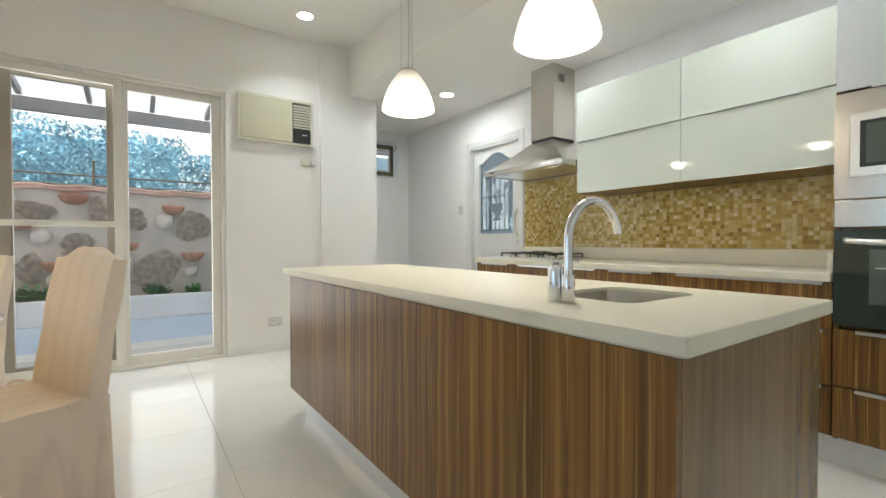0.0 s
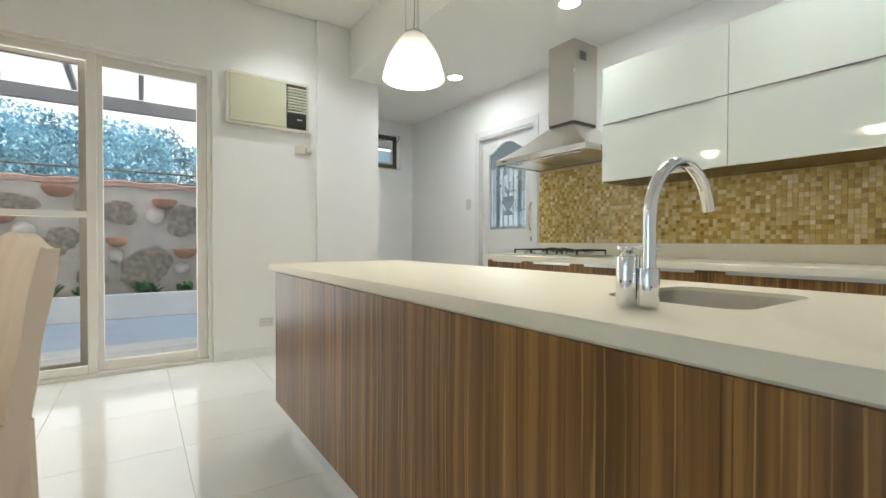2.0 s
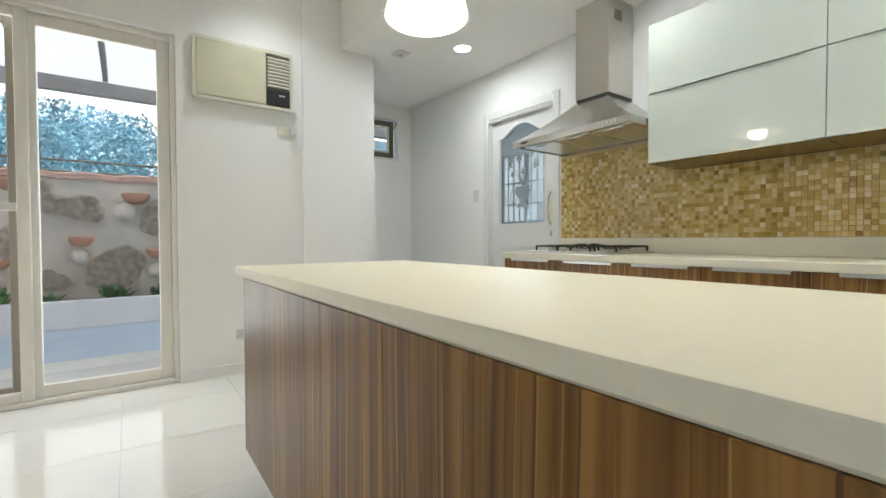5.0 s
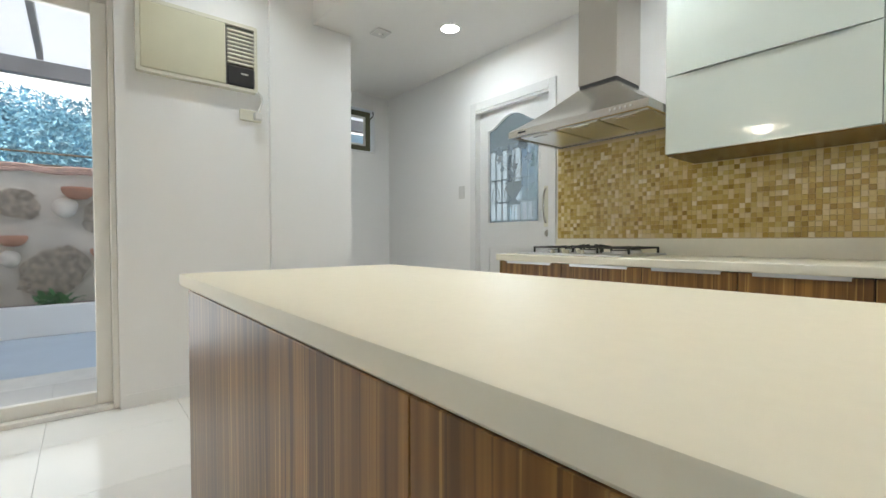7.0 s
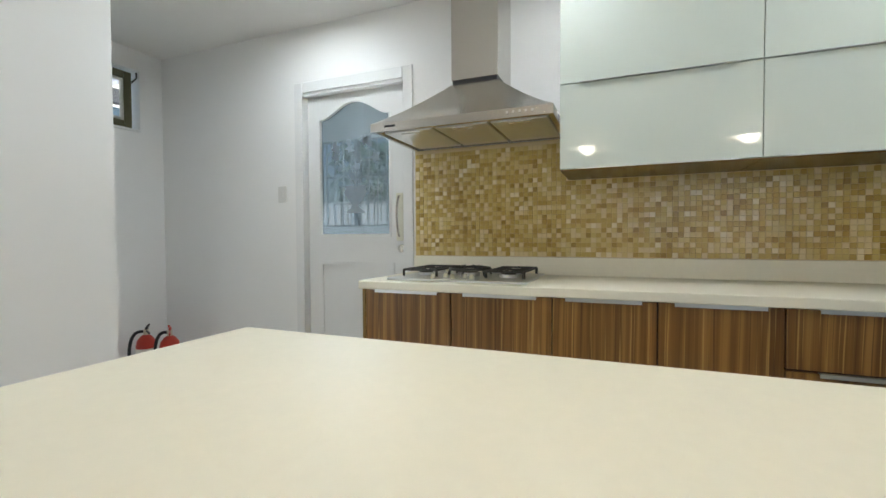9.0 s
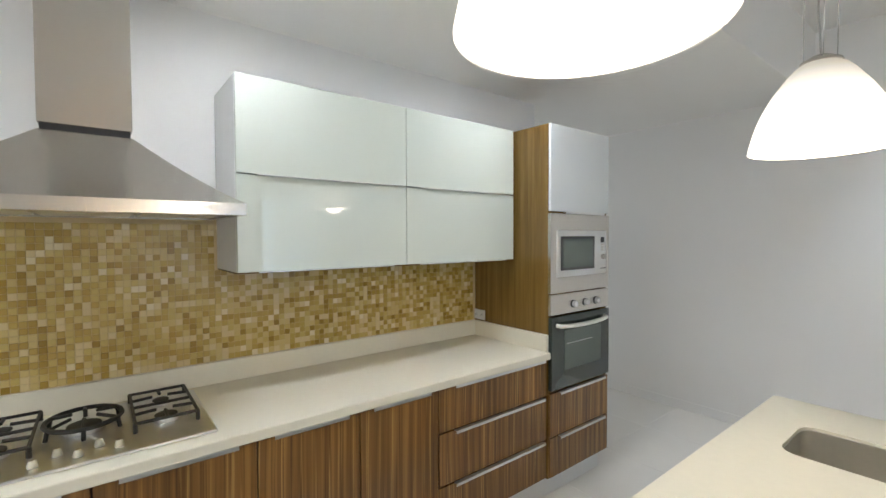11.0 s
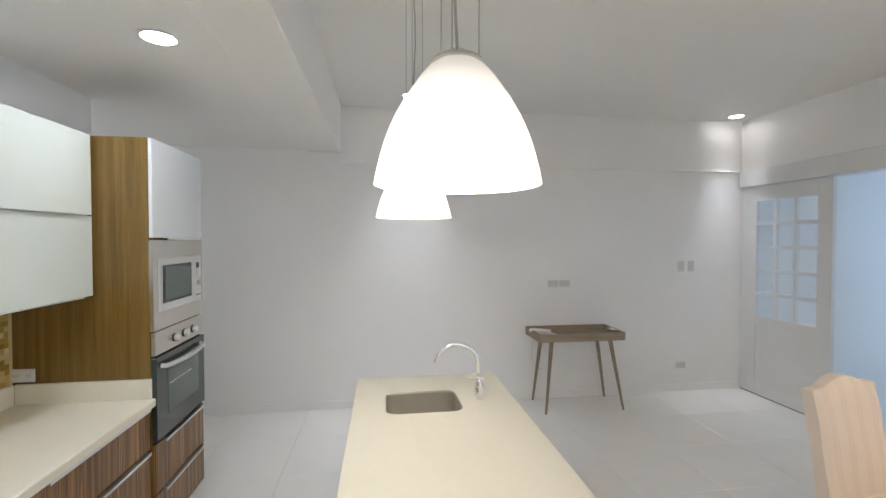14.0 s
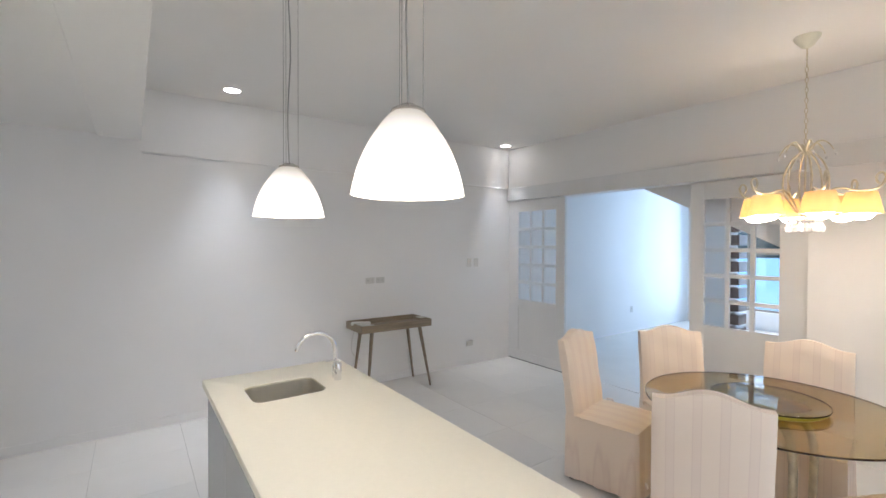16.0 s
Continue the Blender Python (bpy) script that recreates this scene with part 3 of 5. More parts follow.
for x, z, r in [(0.84, 1.35, 0.11), (1.17, 0.59, 0.10), (-0.54, 1.11, 0.11), (-0.39, 0.53, 0.10), (0.38, 0.78, 0.09)]:
    b = bmesh.new()
    bmesh.ops.create_icosphere(b, subdivisions=3, radius=r)
    for v in b.verts:
        v.co += v.co.normalized() * 0.02 * noise.noise(v.co * 9 + Vector((x, z, 0)))
    o = solid("boulder", b, GWALL, "rounded grey boulder set in the wall", "stone", "boulders in the garden wall", smooth=True)
    o.location = (x, 8.06, z)

def leafy(name, at, count, length, spread, seed, label):
    r = random.Random(seed)
    b = bmesh.new()
    for i in range(count):
        a, tilt = r.uniform(0, 6.28), r.uniform(0.3, 1.2)
        L, w = length * r.uniform(0.6, 1.1), length * 0.16 * r.uniform(0.7, 1.2)
        d = Vector((math.cos(a) * math.sin(tilt), math.sin(a) * math.sin(tilt), math.cos(tilt)))
        s = Vector((-math.sin(a), math.cos(a), 0))
        base = Vector((r.uniform(-spread, spread), r.uniform(-spread, spread) * 0.5, 0))
        p = [base, base + d * L * 0.45, base + d * L * 0.8 - Vector((0, 0, L * 0.06)), base + d * L - Vector((0, 0, L * 0.2))]
        ws = [w * 0.3, w, w * 0.7, 0.004]
        q = [(b.verts.new(c + s * k), b.verts.new(c - s * k)) for c, k in zip(p, ws)]
        for (a1, a2), (b1, b2) in zip(q, q[1:]):
            b.faces.new((a1, a2, b2, b1))
    o = solid(name, b, LEAF, label, "plant", "planter plants")
    o.location = at
for i, (x, n, L) in enumerate([(-0.62, 46, 0.34), (-0.35, 30, 0.28), (0.76, 34, 0.26), (1.19, 26, 0.22), (1.9, 30, 0.28), (0.1, 20, 0.2), (-1.3, 40, 0.32)]):
    leafy("broadleaf_plant", (x, 7.88, 0.255), n, L, 0.10, 20 + i, "low green broadleaf plant in the white planter")

# fence wires and a tall clipped hedge behind the wall
bm = bmesh.new()
for z in (1.84, 1.98):
    bm = tube([(-5, 8.3, z), (4.5, 8.3, z)], 0.012, 6, bm)
for i in range(7):
    bm = tube([(-4.5 + 1.5 * i, 8.3, 1.7), (-4.5 + 1.5 * i, 8.3, 2.2)], 0.018, 6, bm)
solid("wire_fence", bm, DARKFR, "dark wire fence on the garden wall", "fence")
def hedge(name, x0, x1, y0, y1, z0, z1, count, size, seed, drop=0.0):
    r = np.random.RandomState(seed)
    x = r.uniform(x0, x1, count)
    top = z1 + 0.03 * np.sin(x * 2.1 + seed) + 0.02 * np.sin(x * 5.3) - drop * np.clip((x - 1.05) / 0.25, 0, 1)
    z = z0 + (top - z0) * r.uniform(0, 1, count) ** 0.85
    y = y0 + (y1 - y0) * r.uniform(0, 1, count) ** 2
    c = np.stack([x, y, z], 1)
    d1 = r.normal(size=(count, 3)); d1 /= np.linalg.norm(d1, axis=1)[:, None]
    d2 = np.cross(d1, r.normal(size=(count, 3))); d2 /= np.linalg.norm(d2, axis=1)[:, None]
    s = size * r.uniform(0.6, 1.3, (count, 1))
    v = np.stack([c - d1 * s, c + d2 * s * 0.45, c + d1 * s, c - d2 * s * 0.45], 1).reshape(-1, 3)
    me = bpy.data.meshes.new(name)
    me.from_pydata(v.tolist(), [], [(4 * i, 4 * i + 1, 4 * i + 2, 4 * i + 3) for i in range(count)])
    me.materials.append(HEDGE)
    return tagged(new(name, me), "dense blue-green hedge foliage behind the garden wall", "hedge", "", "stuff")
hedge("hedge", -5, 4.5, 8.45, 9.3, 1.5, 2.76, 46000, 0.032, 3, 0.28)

# emitting sheet added far off: whitens the sky strip and lights the patio
solid("backdrop", box(-70, 70, 60, 60.5, -1, 40), emit("sky_glow_sheet", (0.93, 0.96, 1.0), 1.25), "plain glowing sheet added for the white sky behind the hedge", kind="structure")

# backing sheet added to keep the glowing backdrop out of the leaf gaps
solid("garden_screen", box(-5, 1.12, 9.34, 9.40, 1.3, 2.70), mat("blue_shade_net", (0.22, 0.44, 0.56), 0.8, vary=0.3, scale=9), "blue shade net sheet added to back the hedge gaps", kind="structure")
# patio roof: beam, rafters, sheets
solid("roof_beam", box(-5, 4.5, 7.52, 7.62, 2.64, 2.80, 0.004), RAFTER, "grey steel eaves beam", "roof beam")
r0 = solid("rafter", prism([(4.86, 3.00), (7.50, 2.80), (7.50, 2.88), (4.86, 3.08)], "x", -0.025, 0.025), RAFTER, "dark steel rafter of the patio roof", "rafter", "patio roof rafters")
r0.location = (-1.3, 0, 0)
for i in range(1, 7):
    copy_thing(r0, pose(-1.3 + 0.66 * i, 0, 0))
solid("patio_roof", prism([(4.86, 3.085), (7.75, 2.866), (7.75, 2.886), (4.86, 3.105)], "x", -5, 4.5), SHEET, "pale translucent patio roof sheet", kind="structure")

# ---- alcove window ----
OLIVEFR = mat("olive_bronze_frame", (0.11, 0.105, 0.055), 0.35, vary=0.1, scale=6)
w = solid("window_alcove", frame_rect(2.88, 3.46, 1.95, 2.38, 0.055, ALC_N + 0.03, ALC_N + 0.07), OLIVEFR, "small high window in a dark bronze frame", kind="structure")
part("pane", box(2.915, 3.425, ALC_N + 0.045, ALC_N + 0.05, 1.985, 2.345), PANE, w, "clear glass pane").visible_shadow = False
part("sash", frame_rect(2.936, 3.404, 2.006, 2.324, 0.022, ALC_N + 0.036, ALC_N + 0.06), PLATE, w, "slim pale grey sash")
part("window_sill", box(2.86, 3.50, ALC_N - 0.012, ALC_N + 0.03, 1.925, 1.945, 0.003), TRIM, w)
part("stay", tube([(3.45, ALC_N + 0.02, 2.30), (3.475, ALC_N - 0.005, 2.34), (3.47, ALC_N - 0.01, 2.38)], 0.006, 6), DARKFR, w, "small dark window stay")
solid("blue_yard_wall", box(2.2, 4.6, 7.4, 7.5, 0, 2.55), mat("blue_yard_paint", (0.42, 0.62, 0.76), 0.7, vary=0.1), "faded blue wall of the side yard", kind="structure")

# ---- service door ----
bm = box(EAST - 0.012, EAST, 4.29, 4.36, 0, 2.16, 0.004)
bm = box(EAST - 0.012, EAST, 3.44, 3.51, 0, 2.16, 0.004, bm)
bm = box(EAST - 0.012, EAST, 3.51, 4.29, 2.085, 2.16, 0.004, bm)
casing = solid("trim_service_door", bm, TRIM, "white moulded door casing", kind="structure")
Y0, Y1 = 3.515, 4.285
G0, G1, GZ, GS, GT = 3.625, 4.195, 1.085, 1.90, 2.005
arch = [(G1, GZ), (G0, GZ), (G0, GS)]
mid, half = (G0 + G1) / 2, (G1 - G0) / 2
arch += [(G0 + (G1 - G0) * t, GS + (GT - GS) * (0.5 - 0.5 * math.cos(math.pi * max(0.0, (min(t, 1 - t) - 0.04) / 0.46) ** 0.85)) if 0 < t < 1 else GS)
         for t in [i / 28 for i in range(1, 28)]]
arch += [(G1, GS)]
def door_outline():
    out = []
    for u, v in arch:
        if v <= GZ + 1e-6:
            out.append((Y1 if u > mid else Y0, 0.0))
        elif v <= GS + 1e-6:
            out.append((Y1 if u > mid else Y0, 2.075))
        else:
            out.append((Y0 + (Y1 - Y0) * (u - G0) / (G1 - G0), 2.075))
    return out
bm = ring_prism(door_outline(), arch, "x", EAST + 0.045, EAST + 0.085)
sd = solid("door_service", bm, TRIM, "white timber service door with an arched etched pane, closed", kind="structure")
part("pane", prism(arch, "x", EAST + 0.062, EAST + 0.066), FROST, sd, "etched arched glass pane").visible_shadow = False
def inset(pts, d):
    c = Vector((sum(p[0] for p in pts) / len(pts), sum(p[1] for p in pts) / len(pts)))
    return [(c.x + (u - c.x) * (1 - d / half), c.y + (v - c.y) * (1 - d / 0.45)) for u, v in pts]
part("pane_bead", ring_prism(arch, inset(arch, 0.012), "x", EAST + 0.038, EAST + 0.062), TRIM, sd)
part("panel_moulding", ring_prism(rounded(3.60, 4.19, 0.18, 0.92, 0.01, 2), rounded(3.625, 4.165, 0.205, 0.895, 0.01, 2), "x", EAST + 0.036, EAST + 0.046), TRIM, sd)
part("handle_plate", box(EAST + 0.036, EAST + 0.045, 3.535, 3.585, 1.06, 1.37, 0.003), CREAM2, sd, "pale cream handle plate")
part("pull_handle", tube(bezier((EAST + 0.03, 3.56, 1.35), (EAST - 0.02, 3.56, 1.30), (EAST - 0.01, 3.56, 1.12), (EAST + 0.03, 3.56, 1.09)), 0.008, 8), STEEL, sd, "slim curved steel pull handle", True)
part("lock_knob", cyl((EAST + 0.02, 3.54, 1.01), 0.026, 0.028, "x", 20, bev=0.004), STEEL, sd, "round steel door knob", True)
# etched flowers and urn on the pane
ETCH = mat("etched_frosting", (0.27, 0.33, 0.38), 0.5, vary=0.05, scale=20)
b = lathe([(0.01, 0), (0.045, 0), (0.03, 0.02), (0.012, 0.05), (0.03, 0.09), (0.05, 0.14), (0.04, 0.17), (0.052, 0.19), (0.01, 0.19)], (0, 0, 0), 16)
for v in b.verts:
    v.co.x *= 0.01
    v.co.y *= 1.9
bmesh.ops.translate(b, verts=b.verts, vec=(EAST + 0.0615, mid, 1.25))
r = random.Random(5)
for i in range(13):
    yy, zz, rr = mid + r.uniform(-0.17, 0.17), r.uniform(1.50, 1.76), r.uniform(0.022, 0.046)
    b = prism([(yy + rr * (0.75 + 0.25 * math.cos(5 * a)) * math.cos(a), zz + rr * (0.75 + 0.25 * math.cos(5 * a)) * math.sin(a)) for a in [k * 2 * math.pi / 30 for k in range(30)]], "x", EAST + 0.0605, EAST + 0.0616, b)
for i in range(7):
    y1 = mid + (i - 3) * 0.035
    b = tube(bezier((EAST + 0.061, mid, 1.40), (EAST + 0.061, mid, 1.52), (EAST + 0.061, y1, 1.55), (EAST + 0.061, y1 + (i - 3) * 0.02, 1.62), 6), 0.002, 4, b)
part("etching", b, ETCH, sd, "frosted urn and flower etching")
# porch beyond: grille windows, pale fence, shrubs
solid("porch_floor", box(EAST + T, 9.5, 2.0, 7.0, -0.12, -0.02), CONC, "painted concrete porch floor", kind="structure")
bm = box(5.6, 5.7, 2.0, 7.0, 0, 1.23)
bm = box(5.6, 5.7, 2.0, 7.0, 2.25, 3.1, bm=bm)
bm = box(5.6, 5.7, 2.0, 4.6, 1.23, 2.25, bm=bm)
bm = box(5.6, 5.7, 6.7, 7.0, 1.23, 2.25, bm=bm)
wall("wall_porch", bm)
solid("porch_ceiling", box(EAST + T, 5.7, 2.0, 7.0, 2.9, 3.0), CEIL, "white porch ceiling", kind="structure")
bm = bmesh.new()
for i in range(19):
    bm = box(5.60, 5.615, 4.6 + 0.117 * i - 0.007, 4.6 + 0.117 * i + 0.007, 1.23, 2.25, 0, bm)
for i in range(5):
    bm = box(5.58, 5.62, 4.6 + 0.51 * i - 0.03, 4.6 + 0.51 * i + 0.03, 1.23, 2.25, 0, bm)
for z in (1.24, 1.50, 1.82, 2.24):
    bm = box(5.60, 5.615, 4.6, 6.7, z - 0.01, z + 0.01, 0, bm)
for i in range(9):
    c = Vector((5.607, 4.72 + 0.234 * i, 1.66))
    for s in (1, -1):
        bm = tube([c + Vector((0, s * (0.02 + 0.075 * t) * math.cos(5 * t), 0.16 - 0.30 * t + 0.03 * math.sin(5 * t))) for t in [k / 14 for k in range(15)]], 0.007, 5, bm)
solid("window_grille", bm, mat("grey_iron_grille", (0.36, 0.40, 0.42), 0.5, vary=0.05), "grey wrought iron grille with scrolls", "window grille")
bm = bmesh.new()
for i in range(40):
    bm = box(8.0, 8.03, 2.0 + 0.14 * i, 2.10 + 0.14 * i, 0, 1.75, 0, bm)
bm = box(8.03, 8.07, 2, 7.6, 0.3, 0.4, 0, bm)
bm = box(8.03, 8.07, 2, 7.6, 1.3, 1.4, 0, bm)
solid("picket_fence", bm, GRILLE, "white slatted yard fence", "fence")
hg = hedge("porch_shrubs", 2.0, 7.6, 0, 0.5, 1.0, 3.0, 7000, 0.07, 9)
hg.data.materials.clear()
hg.data.materials.append(SHRUB)
hg.matrix_world = pose(8.9, 0, 0, 0, 0, 90) @ Matrix.Diagonal((1, 1, 1, 1))
tagged(hg, "green shrubs beyond the white fence", "shrub")
solid("yard_ground", box(9.5, 60, -20, 40, -0.3, -0.05), SOIL, "yard ground", kind="structure")

# ---- sliding panels to the west room ----
def grid_panel(name, y0, y1, x0, glass_y0, glass_y1, gz0, gz1, label):
    """A tall white panel: three by five panes above, one sunk field below."""
    x1, z1 = x0 + 0.04, 2.255
    bm = box(x0, x1, y0, glass_y0, 0.01, z1, 0.003)
    bm = box(x0, x1, glass_y1, y1, 0.01, z1, 0.003, bm)
    bm = box(x0, x1, glass_y0, glass_y1, 0.01, 0.12, 0, bm)
    bm = box(x0 + 0.012, x1 - 0.012, glass_y0, glass_y1, 0.12, gz0 - 0.1, 0, bm)
    bm = box(x0, x1, glass_y0, glass_y1, gz0 - 0.1, gz0, 0, bm)
    bm = box(x0, x1, glass_y0, glass_y1, gz1, z1, 0, bm)
    p = solid(name, bm, TRIM, label, kind="structure")
    bars = bmesh.new()
    cw, ch = (glass_y1 - glass_y0) / 3, (gz1 - gz0) / 5
    for i in (1, 2):
        bars = box(x0 + 0.003, x1 - 0.003, glass_y0 + cw * i - 0.018, glass_y0 + cw * i + 0.018, gz0, gz1, 0.002, bars)
    for k in (1, 2, 3, 4):
        bars = box(x0 + 0.0045, x1 - 0.0045, glass_y0, glass_y1, gz0 + ch * k - 0.018, gz0 + ch * k + 0.018, 0.002, bars)
    part("glazing_bars", bars, TRIM, p)
    for i in range(3):
        for k in range(5):
            part("pane", box(x0 + 0.017, x0 + 0.021, glass_y0 + cw * i, glass_y0 + cw * (i + 1), gz0 + ch * k, gz0 + ch * (k + 1)), PANE, p, "small clear glass pane").visible_shadow = False
    # shade of the gap under the panel, put in as a black strip
    part("track", box(x0 + 0.005, x1 - 0.005, y0, y1, 0.0, 0.009), BLACK, p, "black strip painting the shaded gap, with floor guide")
    return p
grid_panel("door_panel_closed", SOUTH + 0.005, -0.14, WEST - 0.05, -0.95, -0.28, 0.86, 2.10, "white sliding panel with fifteen panes, slid against the side wall")
grid_panel("door_panel_far", 1.37, 2.32, WEST - 0.10, 1.50, 2.11, 0.87, 2.085, "white sliding panel with fifteen panes before a stair")

# stair and window of the west room
for i in range(9):
    t = solid("stair_tread", box(0, 0.30, 0, 0.17, 0, 0.158, 0.006), TREAD, "dark stained open stair tread fixed to a white wall", "stair tread", "open stair treads")
    t.location = (-5.5, 0.50, 0.20 + 0.205 * i)
wall("wall_stair", box(-5.6, -5.15, 0.0, 0.50, 0, 2.72), label="white wall beside the open stair")
wf = bmesh.new()
for y in (-0.95, -0.05, 0.85, 1.75, 2.56):
    wf = box(-7.55, -7.50, y, y + 0.04, 0.35, 2.55, 0, wf)
for z in (0.35, 1.45, 2.51):
    wf = box(-7.549, -7.501, -0.95, 2.6, z, z + 0.04, 0, wf)
ww = solid("window_west_room", wf, GREYFR, "large window in a slim blue-grey frame", kind="structure")
for k in range(4):
    y = -0.91 + 0.90 * k
    for z0, z1 in ((0.39, 1.45), (1.49, 2.51)):
        part("pane", box(-7.53, -7.52, y, min(y + 0.86, 2.56), z0, z1), TINTED, ww, "blue-tinted window pane").visible_shadow = False
solid("yard_west", box(-60, -7.7, -30, 30, -0.3, -0.05), CONC, "pale yard outside the far window", kind="structure")

# ---- kitchen run ----
def handle(parent, y0, y1, x, z, depth=0.02):
    """A folded metal lip along the top edge of a front."""
    bm = box(x - depth, x + 0.002, y0, y1, z, z + 0.003)
    bm = box(x - depth, x - depth + 0.003, y0, y1, z - 0.011, z, bm=bm)
    return part("handle", bm, ALU, parent, "slim aluminium edge handle")

FX = 3.06
# near-black so that the seams between fronts look shaded
CARCASS = mat("carcass_seam_shade", (0.045, 0.026, 0.014), 0.6, vary=0.1)
def base_unit(name, y0, y1, fronts, label, group="base units"):
    o = thing(name, ((FX + EAST) / 2, (y0 + y1) / 2, 0.12), label, "kitchen cabinet", group)
    part("body", box(FX + 0.022, EAST - 0.002, y0 + 0.001, y1 - 0.001, 0.12, TOP - SLAB - 0.002), CARCASS, o, "cabinet carcass, darkened to shade the seams between fronts")
    for z0, z1 in fronts:
        f = part("drawer_front" if len(fronts) > 1 else "door", box(FX, FX + 0.020, y0 + 0.0025, y1 - 0.0025, z0 + 0.0025, z1 - 0.005, 0.0015), ZEBRA, o, "zebrano veneered front")
        h = (y1 - y0) * (0.36 if len(fronts) == 1 else 0.42)
        m = (y0 + y1) / 2 - (0.0 if len(fronts) == 1 else 0.03)
        handle(f, m - h, m + h, FX, z1 - 0.004)
    return o
for y0, y1 in ((2.955, 3.41), (2.50, 2.955), (2.10, 2.50), (1.695, 2.10)):
    base_unit("base_cabinet", y0, y1, [(0.13, 0.83)], "zebrano base cabinet with one door, closed")
base_unit("drawer_cabinet", 0.905, 1.695, [(0.13, 0.355), (0.355, 0.61), (0.61, 0.83)], "wide zebrano cabinet with three drawers, closed")
solid("plinth", box(FX + 0.05, FX + 0.065, 0.305, 3.40, 0, 0.135), TRIM, "white recessed kitchen plinth", kind="structure")
solid("end_panel", box(FX + 0.001, EAST - 0.002, 3.411, 3.429, 0.0, TOP - SLAB - 0.002, 0.001), OLIVE, "walnut veneered end panel", "cabinet panel")

bm = box(3.032, EAST - 0.002, 0.905, 3.435, TOP - SLAB, TOP, 0.005, seg=2)
ct = solid("countertop", bm, STONE, "cream solid-surface worktop over the base units", "worktop")
part("upstand", box(EAST - 0.024, EAST - 0.003, 0.92, 3.43, TOP, 0.968, 0.002), STONE, ct)
part("side_upstand", box(3.05, EAST - 0.024, 0.903, 0.922, TOP, 0.968, 0.002), STONE, ct)

# tall oven tower
tw = thing("oven_tower", (3.37, 0.60, 0), "tall walnut cabinet housing a microwave and an oven", "kitchen cabinet")
TY0, TY1 = 0.30, 0.90
part("side_panel", box(FX, EAST - 0.002, TY1 - 0.018, TY1, 0.12, 2.18, 0.001), OLIVE, tw, "walnut side panel")
part("side_panel", box(FX, EAST - 0.002, TY0, TY0 + 0.018, 0.12, 2.18, 0.001), OLIVE, tw, "walnut side panel")
part("carcass", box(FX + 0.03, EAST - 0.003, TY0 + 0.019, TY1 - 0.019, 0.12, 2.178), OLIVE, tw)
part("top_door", box(FX - 0.018, FX - 0.001, TY0 + 0.002, TY1 - 0.002, 1.68, 2.18, 0.002), MATTEW, tw, "white lacquered top door")
handle(tw, TY0 + 0.08, TY1 - 0.12, FX - 0.018, 1.677)
for z0, z1 in ((0.13, 0.365), (0.365, 0.625)):
    f = part("drawer_front", box(FX - 0.018, FX + 0.001, TY0 + 0.002, TY1 - 0.002, z0 + 0.002, z1 - 0.004, 0.0015), ZEBRA, tw, "zebrano drawer front")
    handle(f, TY0 + 0.05, TY1 - 0.08, FX - 0.018, z1 - 0.004)
MX = FX - 0.022
mw = thing("microwave", (FX, 0.6, 1.22), "built-in stainless microwave with a dark window", "microwave")
part("trim_frame", ring_prism(rounded(TY0, TY1, 1.203, 1.668, 0.006, 2), rounded(TY0 + 0.035, TY1 - 0.05, 1.295, 1.572, 0.004, 2), "x", MX + 0.002, FX - 0.001), STEEL, mw)
part("body", box(MX - 0.004, FX + 0.029, TY0 + 0.036, TY1 - 0.051, 1.296, 1.571, 0.003), ALU, mw, "pale metallic door and panel")
part("window_surround", box(MX - 0.006, MX - 0.004, 0.475, 0.815, 1.335, 1.535), BLACK, mw)
part("window", box(MX - 0.0075, MX - 0.006, 0.495, 0.795, 1.350, 1.520), OVENWIN, mw, "dark oval-cornered microwave window")
part("display", box(MX - 0.007, MX - 0.004, 0.368, 0.405, 1.495, 1.53), BLACK, mw)
part("dial", cyl((MX - 0.020, 0.385, 1.405), 0.016, 0.017, "x", 20, bev=0.002), STEEL, mw, "", True)
for i in range(3):
    part("button", box(MX - 0.006, MX - 0.004, 0.372, 0.398, 1.445 + i * 0.016, 1.455 + i * 0.016), STEEL, mw)
part("open_bar", box(MX - 0.006, MX - 0.004, 0.345, 0.405, 1.328, 1.333), BLACK, mw)
part("badge", box(MX - 0.005, MX - 0.004, 0.62, 0.67, 1.312, 1.319), PLATE, mw)
ov = thing("oven", (FX, 0.6, 0.64), "built-in oven with black glass door and steel panel", "oven")
part("control_panel", box(MX, FX - 0.001, TY0 + 0.002, TY1, 1.075, 1.197, 0.004), STEEL, ov, "brushed steel control panel")
for i, y in enumerate((0.685, 0.565, 0.45)):
    k = part("knob", cyl((MX - 0.024, y, 1.13), 0.019, 0.024, "x", 20, bev=0.003), ALU, ov, "round steel knob", True)
    part("knob_ring", cyl((MX - 0.004, y, 1.13), 0.023, 0.0045, "x", 20), BLACK, k)
part("door", box(MX - 0.006, FX - 0.001, TY0 + 0.004, TY1 - 0.002, 0.64, 1.067, 0.003), BLACKGL, ov, "black glass oven door")
part("window", box(MX - 0.008, MX - 0.006, TY0 + 0.10, TY1 - 0.12, 0.745, 0.98), OVENWIN, ov, "oven window with a reflection in its colour")
part("rack", tube([(MX - 0.0085, TY0 + 0.2, 0.90), (MX - 0.0085, TY1 - 0.14, 0.90)], 0.002, 6), ALU, ov)
